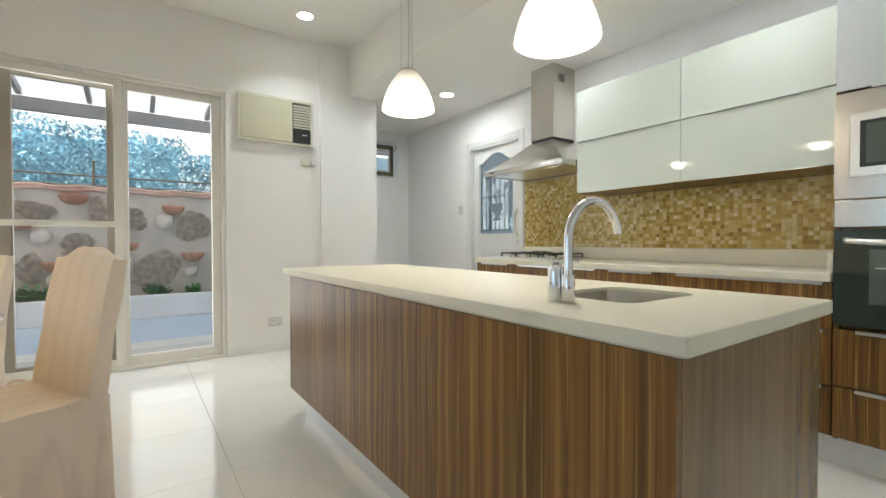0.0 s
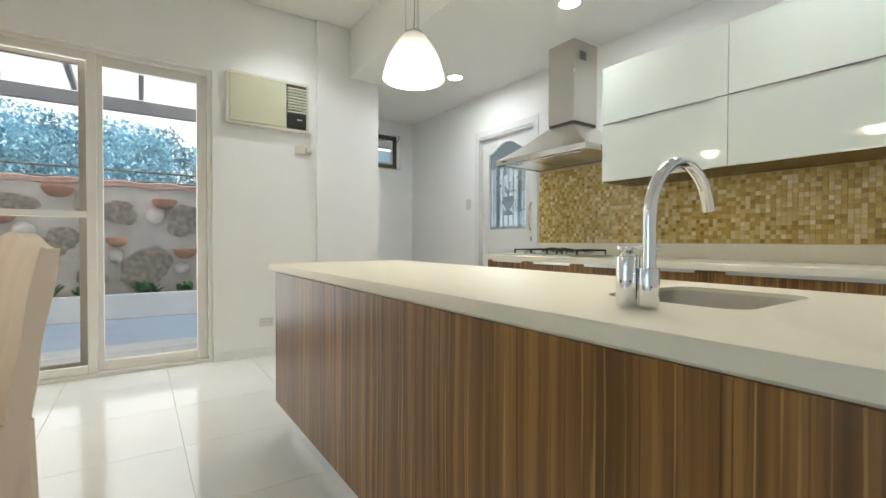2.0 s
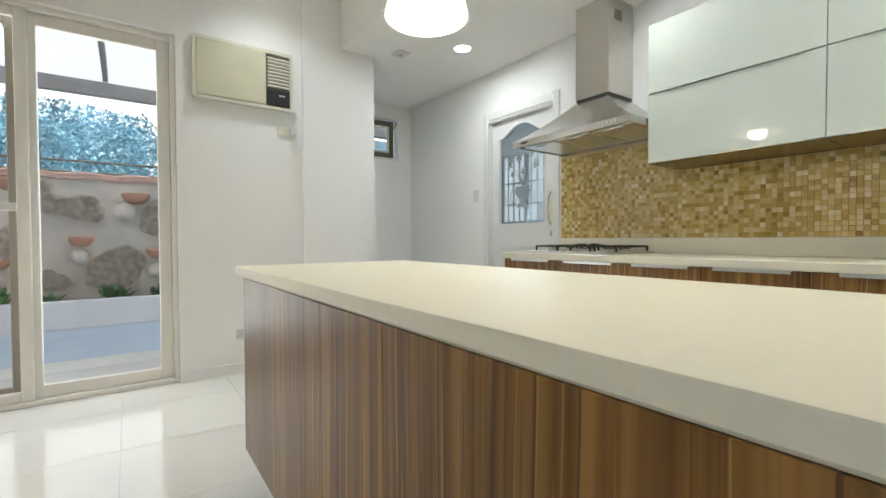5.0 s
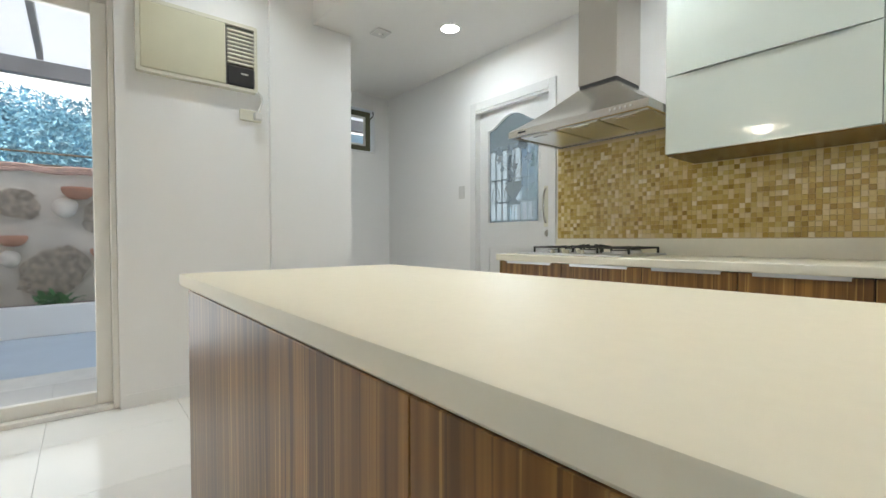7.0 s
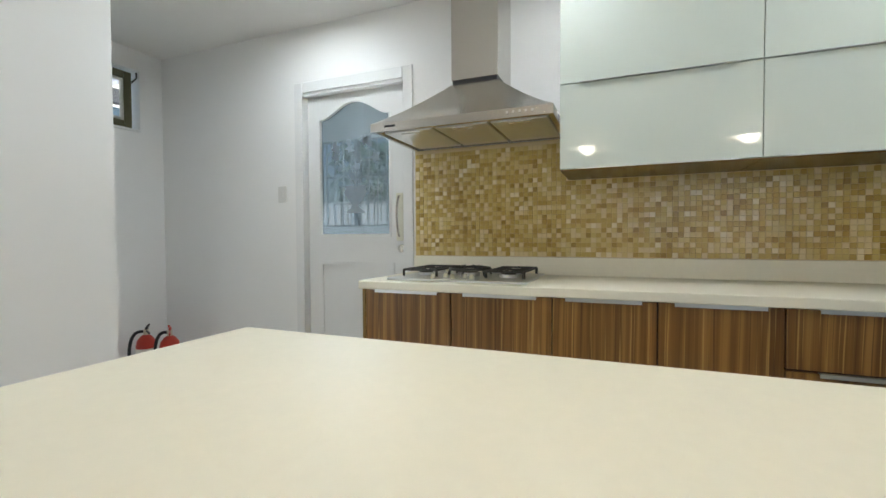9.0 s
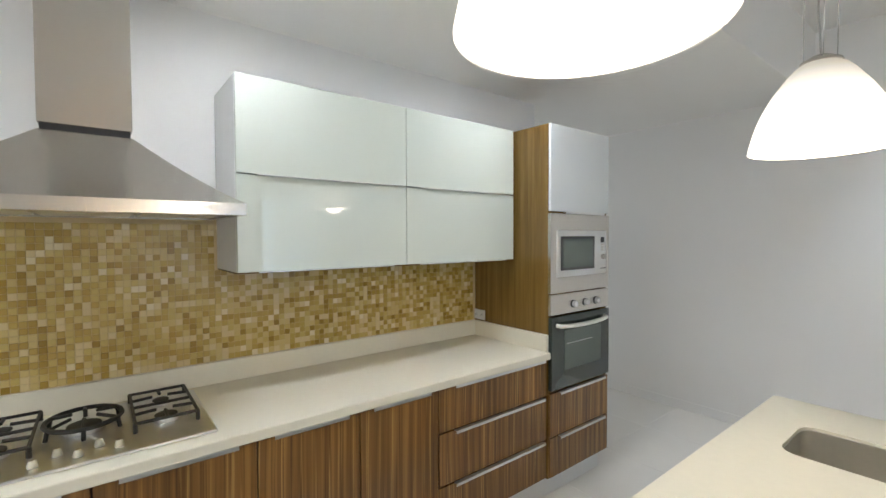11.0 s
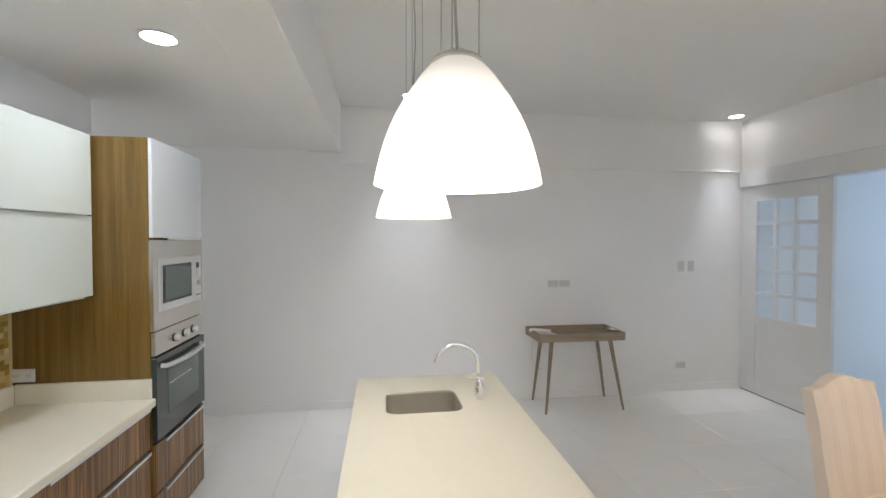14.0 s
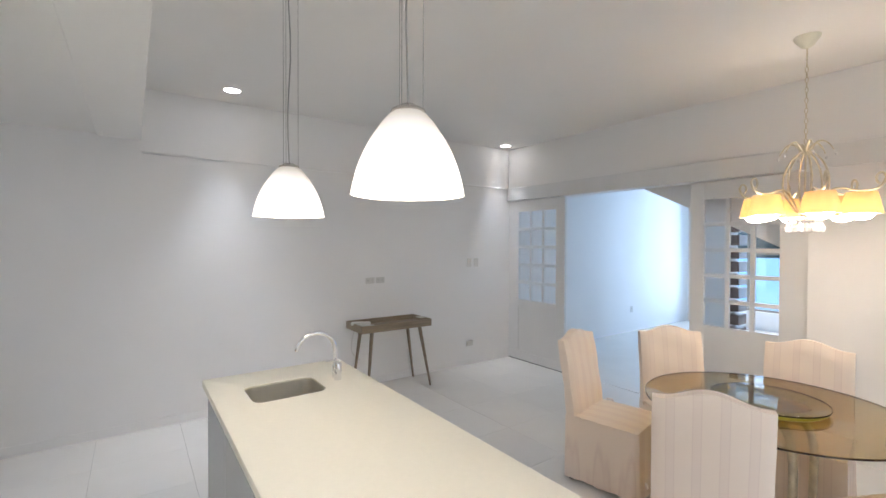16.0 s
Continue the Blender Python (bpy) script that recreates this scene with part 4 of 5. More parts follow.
hp = [(MX - 0.006, TY0 + 0.065, 1.020), (MX - 0.030, TY0 + 0.075, 1.017), (MX - 0.040, 0.6, 1.005), (MX - 0.030, TY1 - 0.055, 1.017), (MX - 0.006, TY1 - 0.045, 1.020)]
part("handle", tube(hp[:1] + bezier(*hp[1:2], (MX - 0.042, 0.5, 1.003), (MX - 0.042, 0.7, 1.003), hp[3]) + hp[4:], 0.013, 10), ALU, ov, "curved steel oven handle", True)

# mosaic ground and wall cabinets
solid("mosaic_bed", box(EAST - 0.006, EAST + 0.002, 0.903, 3.425, 0.968, 1.62), mat("mosaic_grout", (0.60, 0.46, 0.24), 0.7, vary=0.08), "ochre grout bed of the mosaic splashback", kind="structure")
def wall_unit(y0, y1):
    o = thing("wall_cabinet", (3.49, (y0 + y1) / 2, 1.394), "white glass-fronted wall cabinet with two lift-up doors, closed", "kitchen cabinet", "wall cabinets")
    part("body", box(3.322, EAST - 0.001, y0 + 0.001, y1 - 0.001, 1.396, 2.178, 0.001), MATTEW, o)
    part("underside", box(3.318, EAST - 0.003, y0 + 0.002, y1 - 0.002, 1.390, 1.395), OLIVE, o, "brown veneered underside")
    for z0, z1 in ((1.394, 1.786), (1.786, 2.18)):
        f = part("door", box(3.30, 3.319, y0 + 0.0015, y1 - 0.0015, z0 + 0.0025, z1 - 0.0025, 0.0012), GLOSSW, o, "glossy pale white glass door")
        bm = box(3.288, 3.301, y0 + 0.08, y1 - 0.08, z0 - 0.001, z0 + 0.002)
        part("handle", bm, ALU, f, "slim aluminium edge handle")
    return o
wall_unit(1.708, 2.50)
wall_unit(0.925, 1.708)

# hood
hd = thing("range_hood", (3.4, 2.955, 1.62), "brushed steel chimney hood above the hob", "range hood")
HX0, HX1, HY0, HY1, HZ = 3.13, EAST - 0.002, 2.505, 3.415, 1.615
part("rim", ring_prism([(HX0, HY0), (HX1, HY0), (HX1, HY1), (HX0, HY1)], [(HX0 + 0.02, HY0 + 0.02), (HX1 - 0.02, HY0 + 0.02), (HX1 - 0.02, HY1 - 0.02), (HX0 + 0.02, HY1 - 0.02)], "z", HZ, HZ + 0.042), STEEL, hd, "brushed steel rim")
b = bmesh.new()
CX0, CY0, CY1 = 3.395, 2.82, 3.075
n = 8
rings = []
for i in range(n + 1):
    t = i / n
    s = t ** 0.93
    z = HZ + 0.042 + 0.235 * t - 0.008 * math.sin(math.pi * t)
    x0, y0, y1 = HX0 + (CX0 - HX0) * s, HY0 + (CY0 - HY0) * s, HY1 + (CY1 - HY1) * s
    rings.append([b.verts.new(p) for p in ((x0, y0, z), (HX1, y0, z), (HX1, y1, z), (x0, y1, z))])
for a, c in zip(rings, rings[1:]):
    for i in range(4):
        b.faces.new((a[i], a[(i + 1) % 4], c[(i + 1) % 4], c[i]))
b.faces.new(rings[-1])
part("canopy", b, STEEL, hd, "flared steel canopy", True)
# solid black pieces stand for shade in the gap and the vent slots
part("collar", box(CX0 + 0.006, HX1, CY0 + 0.006, CY1 - 0.006, HZ + 0.27, 1.92), BLACK, hd, "black block painting the shaded gap under the chimney")
bm = box(CX0, HX1, CY0, CY1, 1.915, LOW + 0.018, 0.002)
ch = part("chimney", bm, STEEL, hd, "tall steel chimney cover")
for i in range(5):
    part("vent_slot", box(3.46, 3.54, CY0 - 0.001, CY0 + 0.001, 2.40 + 0.014 * i, 2.407 + 0.014 * i), BLACK, ch, "black bar painting a shaded vent slot")
part("underside", box(HX0 + 0.02, HX1 - 0.02, HY0 + 0.02, HY1 - 0.02, HZ + 0.012, HZ + 0.018), STEEL, hd)
for i in range(3):
    y = HY0 + 0.035 + 0.283 * i
    f = part("filter", box(HX0 + 0.07, HX1 - 0.05, y, y + 0.265, HZ + 0.004, HZ + 0.012, 0.002), ALU, hd, "pale metal grease filter")
    part("filter_grip", box(HX0 + 0.09, HX0 + 0.105, y + 0.08, y + 0.18, HZ + 0.0, HZ + 0.004), STEEL, f)
for i in range(5):
    part("button", cyl((HX0 - 0.004, HY0 + 0.09 + 0.028 * i, HZ + 0.024), 0.007, 0.006, "x", 12), CHROME, hd, "", True)
part("badge", box(HX0 - 0.002, HX0, HY1 - 0.14, HY1 - 0.08, HZ + 0.018, HZ + 0.028), BLACK, hd)

# gas hob
KNOB = mat("pale_knob_metal", (0.62, 0.58, 0.45), 0.35, 0.5, vary=0.05)
hb = thing("gas_hob", (3.35, 2.975, TOP), "stainless five-burner gas hob with black pan supports", "hob")
b = box(3.10, 3.60, 2.615, 3.315, TOP + 0.001, TOP + 0.012, 0.005, seg=2)
part("plate", b, ALU, hb, "stainless hob plate")
burners = [(3.31, 3.19, 0.045), (3.49, 3.19, 0.035), (3.38, 2.975, 0.06), (3.31, 2.745, 0.045), (3.49, 2.745, 0.035)]
for x, y, r_ in burners:
    f = part("burner", cyl((x, y, TOP + 0.012), r_, 0.016, "z", 24, bev=0.002), ALU, hb, "aluminium burner ring", True)
    part("burner_cap", cyl((x, y, TOP + 0.026), r_ * 0.8, 0.007, "z", 24, bev=0.002), IRON, f, "black burner cap", True)
def grate(x0, x1, y0, y1):
    z = TOP + 0.044
    b = tube([(x0, y0, z), (x1, y0, z), (x1, y1, z), (x0, y1, z), (x0, y0, z)], 0.006, 6)
    for x in (x0, x1):
        for y in (y0, y1):
            b = tube([(x, y, TOP + 0.012), (x, y, z)], 0.007, 6, b)
    ym = (y0 + y1) / 2
    for xx in (x0 + (x1 - x0) * 0.27, x0 + (x1 - x0) * 0.73):
        for s in (-1, 1):
            b = tube([(xx, ym + s * (y1 - y0) / 2, z), (xx, ym + s * 0.025, z + 0.004)], 0.006, 6, b)
    for xx, s in ((x0, 1), (x1, -1)):
        b = tube([(xx, ym, z), (xx + s * 0.07, ym, z + 0.004)], 0.006, 6, b)
    b = tube([((x0 + x1) / 2, y0, z), ((x0 + x1) / 2, y1, z)], 0.006, 6, b)
    part("pan_support", b, IRON, hb, "black cast iron pan support", True)
grate(3.235, 3.575, 3.10, 3.285)
ctr = Vector((3.40, 2.975, TOP + 0.046))
b = tube([ctr + Vector((0.115 * math.cos(a), 0.105 * math.sin(a), 0)) for a in [k * math.pi / 14 for k in range(29)]], 0.008, 6)
for k in range(6):
    a = k * math.pi / 3
    b = tube([ctr + Vector((0.115 * math.cos(a), 0.105 * math.sin(a), 0)), ctr + Vector((0.045 * math.cos(a), 0.04 * math.sin(a), 0.012))], 0.006, 6, b)
    b = tube([ctr + Vector((0.115 * math.cos(a), 0.105 * math.sin(a), 0)), ctr + Vector((0.125 * math.cos(a), 0.115 * math.sin(a), -0.046))], 0.007, 6, b)
part("pan_support", b, IRON, hb, "round black cast iron pan support", True)
grate(3.235, 3.575, 2.655, 2.84)
for i in range(5):
    y = 2.885 + 0.05 * i
    k = part("knob", cyl((3.155 + (0.045 if i % 2 else 0), y, TOP + 0.012), 0.014, 0.022, "z", 18, r2=0.009, bev=0.003), KNOB, hb, "pale rounded metal knob", True)

def socket_plate(at, normal, w, h, kind_, label, name="wall_socket", cat="socket"):
    """A small plate with modules; normal is the side of the wall it faces."""
    o = thing(name, at, label, cat)
    n = {"N": 0, "S": 180, "E": -90, "W": 90}[normal]
    M = Matrix.Translation(at) @ Matrix.Rotation(radians(n), 4, "Z")
    def put(nm, b, m, lab="", par=o):
        bmesh.ops.transform(b, matrix=M, verts=b.verts)
        return part(nm, b, m, par, lab)
    p = put("plate", box(-w / 2, w / 2, 0, 0.008, -h / 2, h / 2, 0.0025), PLATE)
    k = max(1, round(w / 0.05))
    for i in range(k):
        c = -w / 2 + w * (i + 0.5) / k
        if kind_ == "switch":
            put("rocker", box(c - 0.011, c + 0.011, 0.008, 0.012, -0.02, 0.02, 0.002), PLATE, "", p)
        else:
            for s in (-0.006, 0.006):
                put("slot", box(c + s - 0.001, c + s + 0.001, 0.008, 0.0085, -0.006, 0.006), BLACK, "", p)
    return o
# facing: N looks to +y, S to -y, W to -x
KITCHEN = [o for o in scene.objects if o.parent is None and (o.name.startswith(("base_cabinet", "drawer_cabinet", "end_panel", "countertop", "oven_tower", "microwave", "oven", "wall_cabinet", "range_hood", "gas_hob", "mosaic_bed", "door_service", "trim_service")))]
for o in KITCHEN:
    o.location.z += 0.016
socket_plate((3.66 - 0.03, 0.902, 1.025), "N", 0.11, 0.065, "socket", "white double socket on the walnut tower side")
socket_plate((EAST, 4.48, 1.41), "W", 0.075, 0.115, "switch", "white light switch beside the service door", "light_switch", "switch")
socket_plate((EAST, 5.15, 0.26), "W", 0.115, 0.07, "socket", "white low socket in the alcove")
socket_plate((1.55, NORTH, 0.29), "S", 0.115, 0.07, "socket", "cream double socket under the air conditioner")
socket_plate((-0.02, SOUTH, 1.215), "N", 0.115, 0.07, "socket", "white double socket above the desk")
socket_plate((0.11, SOUTH, 1.215), "N", 0.115, 0.07, "socket", "white double socket above the desk")
socket_plate((-1.37, SOUTH, 1.39), "N", 0.075, 0.115, "switch", "white light switch on the dining wall", "light_switch", "switch")
socket_plate((-1.49, SOUTH, 1.39), "N", 0.075, 0.115, "switch", "white light switch on the dining wall", "light_switch", "switch")
socket_plate((-1.38, SOUTH, 0.29), "N", 0.115, 0.07, "socket", "white low socket on the dining wall")
socket_plate((-2.6, SOUTH, 0.31), "N", 0.115, 0.07, "socket", "white low socket in the next room")
socket_plate((-5.3, SOUTH, 0.42), "N", 0.075, 0.115, "socket", "white low socket in the next room")

# ---- air conditioner ----
AX0, AX1, AZ0, AZ1, AY = 1.235, 1.905, 1.96, 2.39, 4.545
ac = thing("window_air_conditioner", ((AX0 + AX1) / 2, NORTH, AZ0), "yellowed window air conditioner set in the wall", "air conditioner")
part("surround", ring_prism(rounded(AX0, AX1, AZ0, AZ1, 0.012, 3), rounded(AX0 + 0.022, AX1 - 0.018, AZ0 + 0.02, AZ1 - 0.022, 0.008, 3), "y", AY + 0.005, NORTH), CREAM2, ac, "pale plastic surround")
part("front_panel", box(AX0 + 0.02, 1.71, AY, NORTH, AZ0 + 0.022, AZ1 - 0.024, 0.006, seg=2), CREAM, ac, "yellowed plastic front panel")
# shade between the louvres is put into the bed's dark grey
part("grille_bed", box(1.715, AX1 - 0.019, AY + 0.022, NORTH, AZ0 + 0.022, AZ1 - 0.024), mat("recess_shade_grey", (0.16, 0.15, 0.13), 0.6), ac, "bed coloured dark for the shade behind the louvres")
for i in range(9):
    z = AZ0 + 0.163 + 0.0255 * i
    b = box(1.72, AX1 - 0.022, AY, AY + 0.020, z, z + 0.014, 0.003)
    part("louvre", b, CREAM2, ac, "pale plastic louvre")
cp = part("control_panel", box(1.72, AX1 - 0.022, AY - 0.002, AY + 0.02, AZ0 + 0.024, AZ0 + 0.145, 0.006, seg=2), BLACK, ac, "black control panel")
part("badge", box(1.80, 1.845, AY - 0.004, AY - 0.002, AZ0 + 0.098, AZ0 + 0.108, 0.001), PLATE, cp)
pl = thing("plug_box", (1.90, NORTH, 1.80), "white plug box with a hanging cord under the air conditioner", "plug")
part("box", box(1.80, 1.94, NORTH - 0.012, NORTH, 1.775, 1.85, 0.004), CREAM2, pl)
part("plug", box(1.885, 1.935, NORTH - 0.055, NORTH - 0.012, 1.785, 1.835, 0.008, seg=2), PLATE, pl, "white plug")
part("cord", tube(bezier((1.91, NORTH - 0.04, 1.835), (1.93, NORTH - 0.05, 1.90), (1.965, NORTH - 0.03, 1.93), (1.915, NORTH - 0.02, 1.978)), 0.005, 8), PLATE, pl, "thin pale cord", True)

# ---- island ----
IX0, IX1, IY0, IY1 = 1.226, 2.045, 0.667, 3.13
isl = thing("kitchen_island", (1.63, 1.85, 0), "long zebrano kitchen island with grey doors on the cooking side", "kitchen island")
seams = [0.685, 1.83, 2.985]
for a, c in zip(seams, seams[1:]):
    part("back_panel", box(IX0 + 0.003, IX0 + 0.022, a + 0.001, c - 0.001, 0.155, TOP - SLAB - 0.001, 0.001), ZEBRA, isl, "zebrano veneered back panel")
part("end_panel", box(IX0 + 0.023, 2.0, 0.686, 0.705, 0.155, TOP - SLAB - 0.001, 0.001), OLIVE, isl, "walnut veneered end panel")
part("end_panel", box(IX0 + 0.023, 2.0, 2.965, 2.984, 0.155, TOP - SLAB - 0.001, 0.001), ZEBRA, isl, "zebrano veneered end panel")
part("carcass", ring_prism([(IX0 + 0.023, 0.706), (2.0, 0.706), (2.0, 2.964), (IX0 + 0.023, 2.964)], [(IX0 + 0.043, 0.73), (1.98, 0.73), (1.98, 2.94), (IX0 + 0.043, 2.94)], "z", 0.155, TOP - SLAB - 0.004), GREYFR, isl)
part("base_board", box(IX0 + 0.044, 1.979, 0.731, 2.939, 0.155, 0.17), GREYFR, isl)
GREYD = mat("grey_lacquer_front", (0.40, 0.41, 0.40), 0.25, vary=0.03, scale=2)
for i in range(4):
    y = 0.70 + 0.567 * i
    f = part("door", box(2.001, 2.02, y + 0.002, y + 0.565, 0.16, TOP - SLAB - 0.01, 0.0015), GREYD, isl, "grey lacquered door")
    part("handle", box(2.02, 2.036, y + 0.10, y + 0.46, TOP - SLAB - 0.016, TOP - SLAB - 0.012), ALU, f)
part("plinth", box(1.30, 1.94, 0.76, 2.93, 0, 0.154, 0.001), ALU, isl, "recessed aluminium plinth")
# top with the sink cut out of it
SX0, SX1, SY0, SY1 = 1.512, 1.885, 0.945, 1.24
inner = rounded(SX0, SX1, SY0, SY1, 0.055, 8)
def slab_with_hole(x0, x1, y0, y1, hole, z0, z1, r=0.006):
    b = bmesh.new()
    def loop(pts, z):
        vs = [b.verts.new((u, v, z)) for u, v in pts]
        return vs, [b.edges.new((vs[i], vs[(i + 1) % len(vs)])) for i in range(len(vs))]
    def skin(a, c):
        for i in range(len(a)):
            b.faces.new((a[i], a[(i + 1) % len(a)], c[(i + 1) % len(c)], c[i]))
    rings = []
    for d, z in ((r, z0), (0, z0 + r), (0, z1 - r), (r * 0.3, z1 - r * 0.3), (r, z1)):
        rings.append(loop(rounded(x0 + d, x1 - d, y0 + d, y1 - d, 0.012, 4), z))
    for (a, _), (c, _) in zip(rings, rings[1:]):
        skin(a, c)
    h0, h1 = loop(hole, z0), loop(hole, z1)
    skin(h0[0], h1[0])
    bmesh.ops.triangle_fill(b, use_beauty=True, edges=rings[-1][1] + h1[1])
    bmesh.ops.triangle_fill(b, use_beauty=True, edges=rings[0][1] + h0[1])
    return b
solid("island_top", slab_with_hole(IX0, IX1, IY0, IY1, inner, TOP - SLAB, TOP), STONE, "cream solid-surface island worktop with a sink cut-out", "worktop", smooth=True)
# sink basin
sk = thing("sink", (1.71, 1.13, TOP - 0.2), "undermounted stainless steel sink with rounded corners", "sink")
b = bmesh.new()
ringv = []
for d, z, rr in ((0.0005, TOP - 0.010, 0.055), (0.0025, TOP - 0.010, 0.055), (0.004, TOP - SLAB - 0.02, 0.055), (0.012, TOP - 0.19, 0.055), (0.03, TOP - 0.215, 0.05), (0.08, TOP - 0.22, 0.03)):
    ringv.append([b.verts.new((u, v, z)) for u, v in rounded(SX0 + d, SX1 - d, SY0 + d, SY1 - d, rr, 8)])
for a, c in zip(ringv, ringv[1:]):
    for i in range(len(a)):
        b.faces.new((a[i], a[(i + 1) % len(a)], c[(i + 1) % len(c)], c[i]))
b.faces.new(ringv[-1])
basin = part("basin", b, mat("satin_sink_steel", (0.66, 0.63, 0.57), 0.36, 1.0, vary=0.02, scale=40), sk, "brushed steel basin", True)
part("drain", cyl((1.71, 1.13, TOP - 0.2195), 0.04, 0.004, "z", 24), CHROME, basin, "round drain")
# tap: a wide pillar with a lever and a slim riser bent over the sink
fc = thing("kitchen_tap", (1.44, 1.10, TOP), "polished chrome swan-neck kitchen tap with a side lever", "tap")
FXX, FYY = 1.405, 1.080
part("body", cyl((FXX, FYY + 0.02, TOP), 0.0215, 0.094, "z", 28, bev=0.002), CHROME, fc, "wide chrome pillar", True)
part("spout_base", cyl((FXX, FYY - 0.022, TOP + 0.004), 0.0175, 0.070, "z", 24, bev=0.002), CHROME, fc, "", True)
arc = [(FXX, FYY - 0.022, TOP + 0.05), (FXX, FYY - 0.022, TOP + 0.15)]
R = 0.113
arc += [(FXX + R - R * math.cos(a) * 1.0, FYY - 0.022, TOP + 0.162 + R * math.sin(a)) for a in [radians(8 * i) for i in range(0, 22)]]
part("spout", tube(arc, 0.0118, 16), CHROME, fc, "slim bent chrome spout", True)
part("lever_hub", cyl((FXX, FYY + 0.02, TOP + 0.094), 0.017, 0.011, "z", 20, r2=0.007), CHROME, fc, "", True)
part("lever_cap", cyl((FXX, FYY + 0.02, TOP + 0.105), 0.014, 0.004, "z", 20, bev=0.001), CHROME, fc, "", True)
part("lever", tube([(FXX - 0.022, FYY + 0.026, TOP + 0.1095), (FXX + 0.01, FYY + 0.012, TOP + 0.1085), (FXX + 0.062, FYY - 0.006, TOP + 0.1075)], [0.003, 0.0045, 0.0055], 10), CHROME, fc, "thin chrome lever", True)

# ---- lights hung and set ----
SHADE = [(0, 0.26), (0.04, 0.34), (0.12, 0.445), (0.22, 0.545), (0.32, 0.645), (0.43, 0.735), (0.54, 0.81), (0.65, 0.872), (0.76, 0.92), (0.87, 0.962), (1, 1)]
for i, (x, y) in enumerate(PENDANTS):
    p = thing("pendant_lamp_shade", (x, y, 2.02), "bell-shaped opal glass pendant lamp on steel wires, lit", "pendant lamp", "pendants over the island")
    r0, zt, zb = (0.152, 0.160)[i], 2.008, (1.786, 1.780)[i]
    prof = []
    for (t0, r_a), (t1, r_b) in zip(SHADE, SHADE[1:]):
        for k in range(3):
            t = t0 + (t1 - t0) * k / 3
            prof.append((r0 * (r_a + (r_b - r_a) * k / 3), (zb - zt) * t))
    prof.append((r0, zb - zt))
    inner_p = [(max(0.02, r - 0.004), z) for r, z in reversed(prof)]
    part("shade", lathe(prof + inner_p, (x, y, zt), 48), OPAL, p, "opal glass bell shade", True)
    part("cap", lathe([(0.004, 0.022), (0.02, 0.02), (0.045, 0.006), (0.047, 0.0), (0.03, -0.002)], (x, y, zt), 28), STEEL, p, "brushed metal cap", True)
    part("bulb", lathe([(0.006, 0.05), (0.014, 0.045), (0.02, 0.02), (0.03, -0.01), (0.022, -0.03), (0.002, -0.038)], (x, y, 1.87), 20), emit("pendant_bulb", (1.0, 0.93, 0.8), 4), p, "lit bulb", True)
    for a in (0.6, 2.7, 4.8):
        part("wire", tube([(x + 0.04 * math.cos(a), y + 0.04 * math.sin(a), zt + 0.005), (x + 0.04 * math.cos(a), y + 0.04 * math.sin(a), HIGH - 0.01)], 0.0013, 5), WIRE, p, "thin steel suspension wire")
    cord = [(x, y, zt + 0.02)] + [(x + 0.008 * math.sin(k * 1.1), y + 0.008 * math.cos(k * 0.9), zt + 0.02 + k * 0.12) for k in range(1, 8)] + [(x, y, HIGH - 0.01)]
    part("cord", tube(cord, 0.0028, 6), WIRE, p, "thin grey power cord", True)
    part("rose", cyl((x, y, HIGH - 0.025), 0.06, 0.025, "z", 28, bev=0.003), STEEL, p, "round steel ceiling rose", True)
    
for x, y, z in DOWNLIGHTS:
    d = thing("recessed_downlight", (x, y, z - 0.002), "round recessed white LED downlight, lit", "downlight", "recessed downlights")
    zz = z + (0.018 - 0.02 if z < 2.8 else 0)
    part("rim", ring_prism([(x + 0.082 * math.cos(a), y + 0.082 * math.sin(a)) for a in [k * math.pi / 18 for k in range(36)]],
                           [(x + 0.068 * math.cos(a), y + 0.068 * math.sin(a)) for a in [k * math.pi / 18 for k in range(36)]], "z", zz - 0.006, zz + 0.004), TRIM, d, "thin white rim")
    part("diffuser", cyl((x, y, zz - 0.003), 0.067, 0.005, "z", 32), LEDM, d, "glowing diffuser")
vt = thing("ceiling_cover", (2.76, 4.38, LOW), "small square white ceiling cover", "junction cover")
part("cover", box(2.70, 2.82, 4.32, 4.44, LOW + 0.004, LOW + 0.018, 0.004), PLATE, vt)
part("holder", cyl((2.76, 4.38, LOW - 0.012), 0.02, 0.017, "z", 16), PLATE, vt)

# ---- chandelier ----
cx, cy = -1.20, 2.535
cl = thing("chandelier", (cx, cy, HIGH), "cream metal chandelier with amber glass shades and crystal drops, lit", "chandelier")
part("ceiling_cup", lathe([(0.072, 0), (0.07, -0.012), (0.035, -0.062), (0.012, -0.075), (0.002, -0.078)], (cx, cy, HIGH), 28), CREAM2, cl, "cream ceiling cup", True)
b = tube([(cx, cy, HIGH - 0.07), (cx, cy, HIGH - 0.13)], 0.004, 8)
def link(b, z, turn, rx=0.008, rz=0.018, r=0.0022):
    pts = [(cx + rx * math.cos(a) * math.cos(turn), cy + rx * math.cos(a) * math.sin(turn), z + rz * math.sin(a)) for a in [k * math.pi / 6 for k in range(13)]]
    return tube(pts, r, 5, b)
b = link(b, HIGH - 0.145, 0.4, 0.018, 0.018)
z = HIGH - 0.18
k = 0
CT = 2.26
while z > CT + 0.02:
    b = link(b, z, 1.57 * (k % 2))
    z -= 0.033
    k += 1
part("chain", b, BRASS, cl, "cream metal chain", True)
part("stem", tube([(cx, cy, CT + 0.03), (cx, cy, 1.82)], 0.006, 8), BRASS, cl, "", True)
